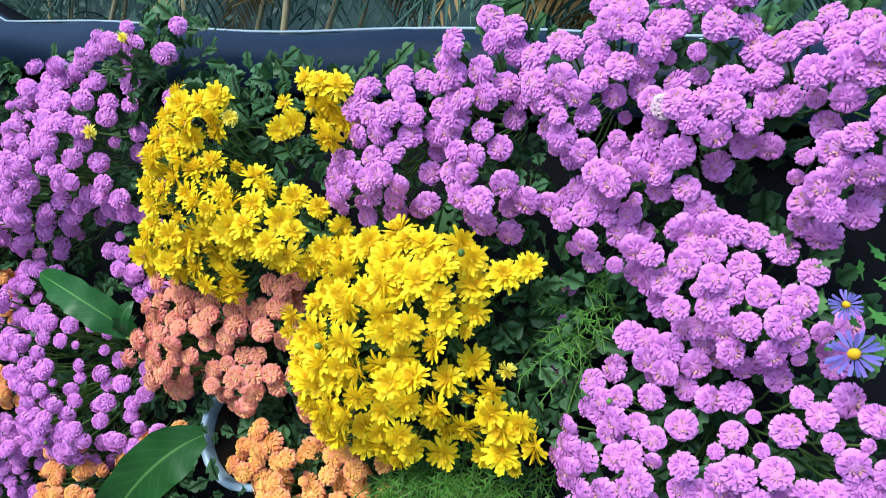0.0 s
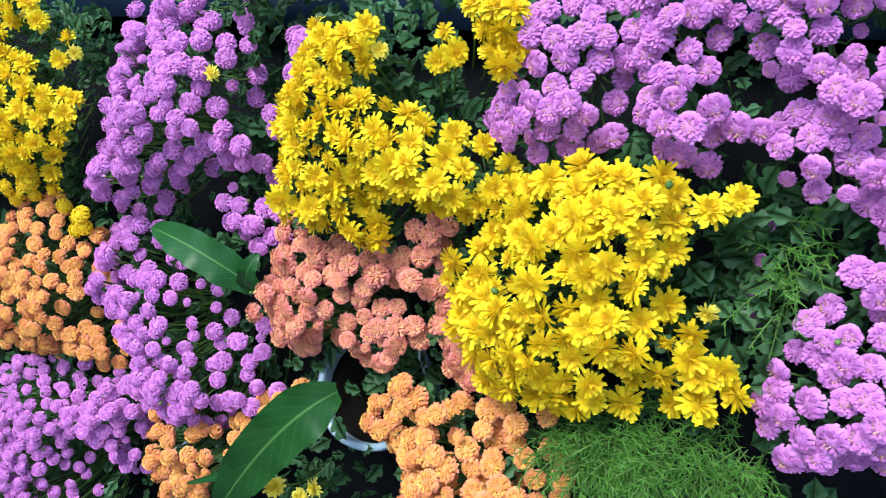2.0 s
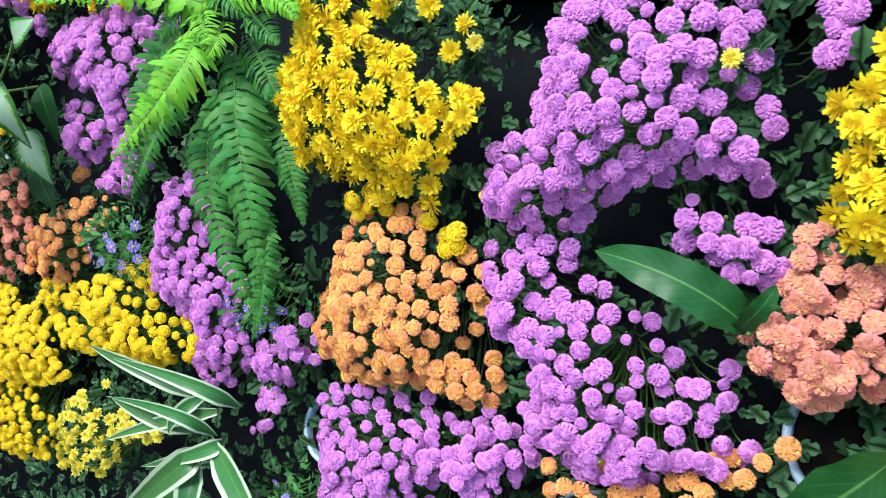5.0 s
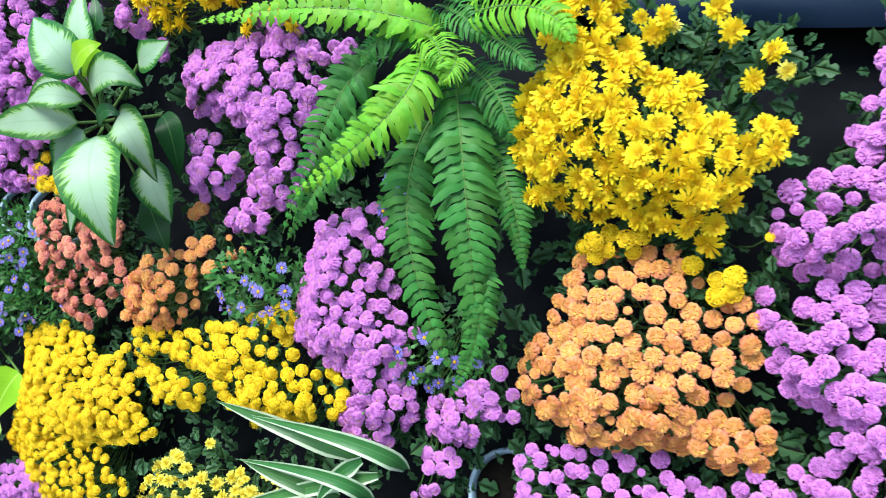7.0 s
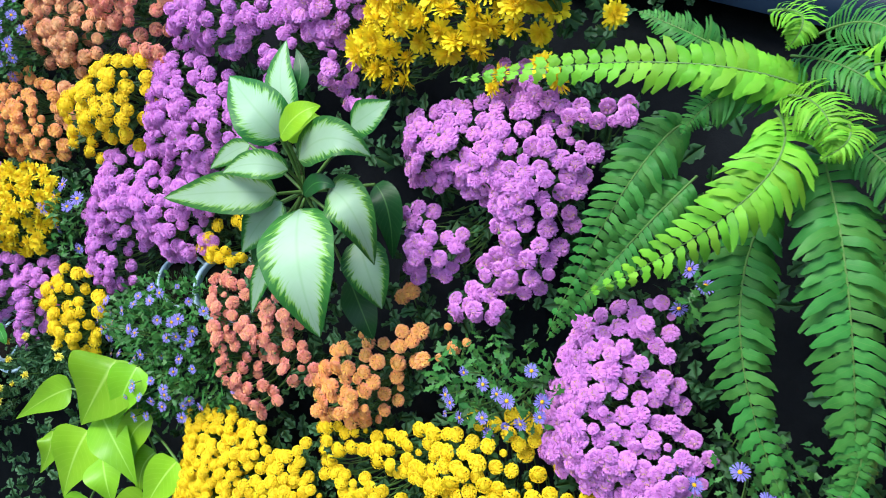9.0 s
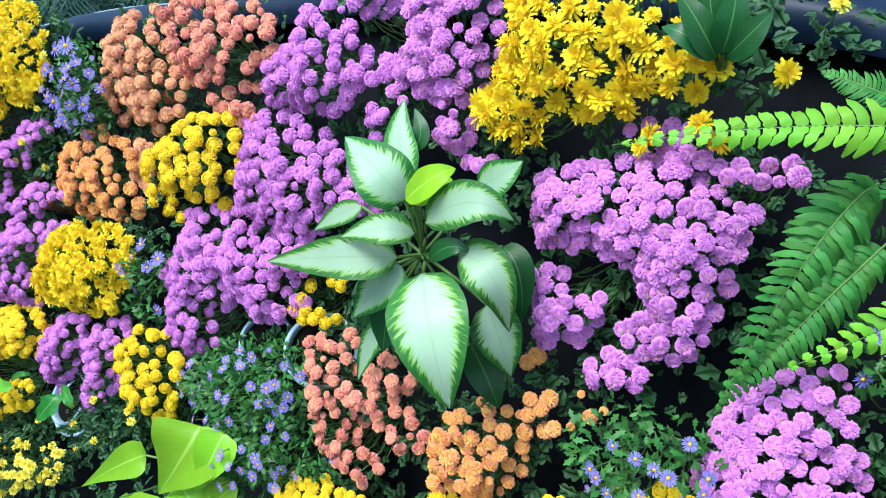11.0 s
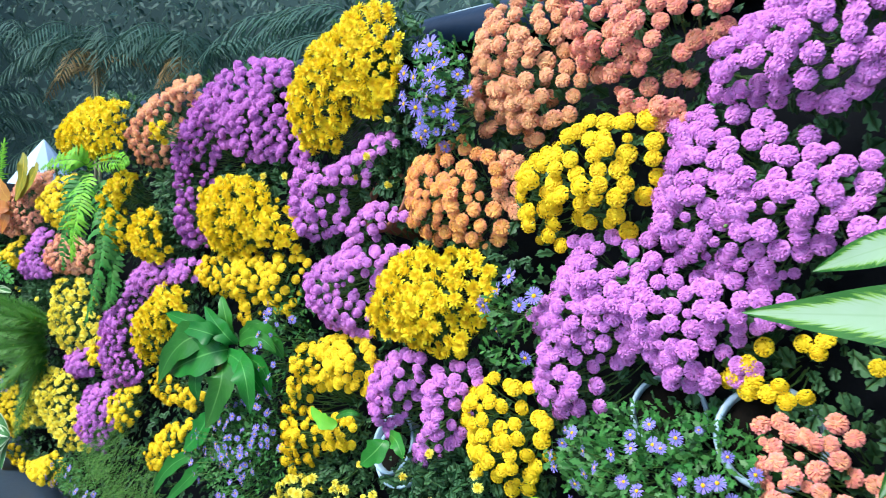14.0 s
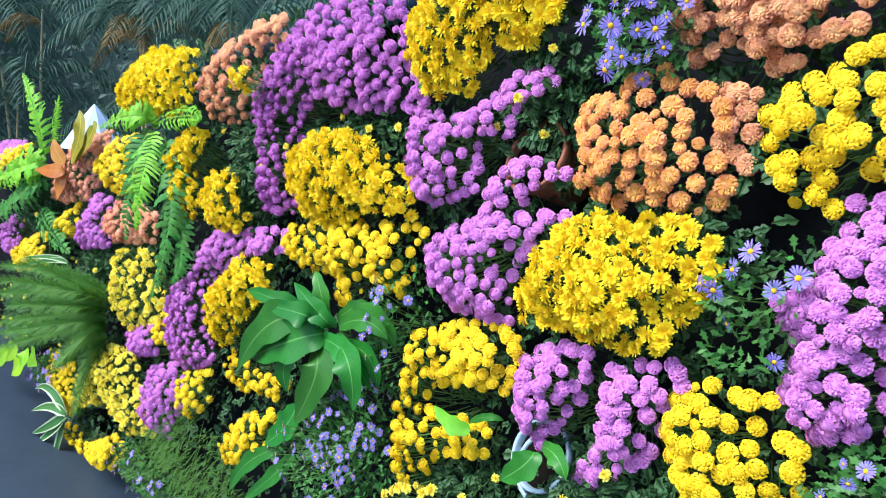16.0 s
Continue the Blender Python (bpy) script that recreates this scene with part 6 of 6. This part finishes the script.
def wood():
    rng = random.Random(5)
    g = Geo()
    for _ in range(24000):
        x, y = wood_line(rng.random())
        z = rng.random() ** 0.8 * 5.5
        p = Vector((x - abs(rng.gauss(0, 0.5)), y + abs(rng.gauss(0, 0.6)), z))
        way = Vector((rng.gauss(0, 1), rng.gauss(0, 0.8), rng.gauss(-0.4, 0.7))).normalized()
        size = rng.uniform(0.07, 0.20)
        side = way.cross(Vector((0.4, -1, 0.4))).normalized() * size * 0.2
        g.face(g.vert(p, 0.5, 0), g.vert(p + way * size * 0.5 - side, 0, 0.5), g.vert(p + way * size + Vector((0, 0, -0.2 * size)), 0.5, 1), g.vert(p + way * size * 0.5 + side, 1, 0.5))
    tagged(new("shrubs", g.mesh("shrubs", "hedge")), "dark shrubbery far behind the wall, haze put into its colour", "shrubs", kind="stuff")
    # Upright sheet behind the leaves; its dark colour stands in for deep shade.
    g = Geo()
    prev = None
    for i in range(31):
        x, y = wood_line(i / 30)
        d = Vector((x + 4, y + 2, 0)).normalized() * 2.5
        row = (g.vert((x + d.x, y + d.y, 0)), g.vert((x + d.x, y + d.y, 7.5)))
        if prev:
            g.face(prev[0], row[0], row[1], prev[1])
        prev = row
    tagged(new("backdrop", g.mesh("backdrop", "backing")), "plain dark sheet coloured as the deep shade of the wood", "backdrop", kind="structure")


wood()


def palm_crown(g, top_at, rng, n, reach, slot):
    """Arching fronds with hanging leaflets from one cane's top."""
    for k in range(n):
        a = 6.283 * k / n + (rng.uniform(-0.5, 0.5) if n > 1 else rng.random() * 6.28)
        out = Vector((math.cos(a), math.sin(a), 0))
        long = reach * rng.uniform(0.7, 1.15)
        pts = bezier(top_at, top_at + out * long * 0.45 + Vector((0, 0, long * 0.55)), top_at + out * long + Vector((0, 0, -long * rng.uniform(0.05, 0.5))), 14)
        tube(g, pts, 0.007, 3, slot)
        for i in range(2, 15):
            t = (pts[min(14, i + 1)] - pts[i - 1]).normalized()
            side = t.cross(Vector((0, 0, 1))).normalized()
            size = long * 0.34 * math.sin(0.5 + 2.4 * i / 15)
            for sgn in (-1, 1):
                for j in (0.0, 0.5):
                    p = pts[i - 1].lerp(pts[i] if i < 15 else pts[14], j) if i < 15 else pts[14]
                    way = (side * sgn + t * 0.7 + Vector((0, 0, rng.uniform(-0.7, -0.1)))).normalized()
                    w = t * 0.014
                    e = p + way * size + Vector((0, 0, -0.25 * size))
                    q = p + way * size * 0.5
                    g.face(g.vert(p - w * 0.5, 0.2, 0), g.vert(q - w, 0.0, 0.5), g.vert(e, 0.5, 1), g.vert(q + w, 1.0, 0.5), slot=slot)


def areca_palm(x, y, seed):
    """A clump of thin ringed canes with arching fronds, a few of them dry."""
    rng = random.Random(seed)
    thing = tagged(new("areca_palm"), "clump of slender palms with arching and a few dry fronds", "palm", "palms behind the wall")
    thing.location = (x, y, 0)
    crown = Geo()
    for k in range(5):
        foot = Vector((rng.gauss(0, 0.22), rng.gauss(0, 0.2), 0))
        high = rng.uniform(1.5, 3.2)
        lean = Vector((rng.gauss(0, 0.3), rng.gauss(0, 0.2), high))
        g = Geo()
        pts = bezier(foot, foot + Vector((lean.x * 0.2, lean.y * 0.2, high * 0.5)), foot + lean, 12)
        tube(g, pts, lambda v: 0.028 - 0.012 * v, 7)
        part("cane", g.mesh("cane", "bark"), thing)
        palm_crown(crown, foot + lean, rng, 5, 1.3, 0)
        if k < 2:
            for _ in range(2):
                dry = Geo()
                palm_crown(dry, foot + lean * 0.93, rng, 1, 0.8, 0)
                part("dry_frond", dry.mesh("dry_frond", "palm_dry"), thing, "dry brown hanging frond")
    # Fresh fronds use the palm green with the haze painted in.
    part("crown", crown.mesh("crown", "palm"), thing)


for i, (x, y) in enumerate(((1.5, 3.6), (-0.8, 3.9), (-3.2, 3.6), (-5.4, 4.2), (-7.6, 3.8), (-9.6, 4.0), (-11.6, 3.4), (-13.2, 2.6), (-14.6, 1.2), (-15.4, -0.6))):
    areca_palm(x, y, 80 + i)


def parasol(at):
    """A pale closed canvas roof behind the wall, only its peak in view."""
    thing = tagged(new("parasol"), "pale blue canvas parasol behind the wall", "parasol")
    thing.location = at
    g = Geo()
    lathe(g, [(0.0, 1.72), (0.02, 1.70), (0.10, 1.60), (0.24, 1.40), (0.36, 1.24), (0.355, 1.20), (0.23, 1.37), (0.0, 1.66)], 10)
    part("canopy", g.mesh("canopy", "canvas", smooth=False), thing)
    g = Geo()
    lathe(g, [(0.0, 0.0), (0.16, 0.0), (0.16, 0.04), (0.02, 0.06), (0.018, 1.68), (0.0, 1.68)], 10)
    part("pole", g.mesh("pole", "highlight_and_pole"), thing)


parasol((-8.6, 1.1, 0.0))
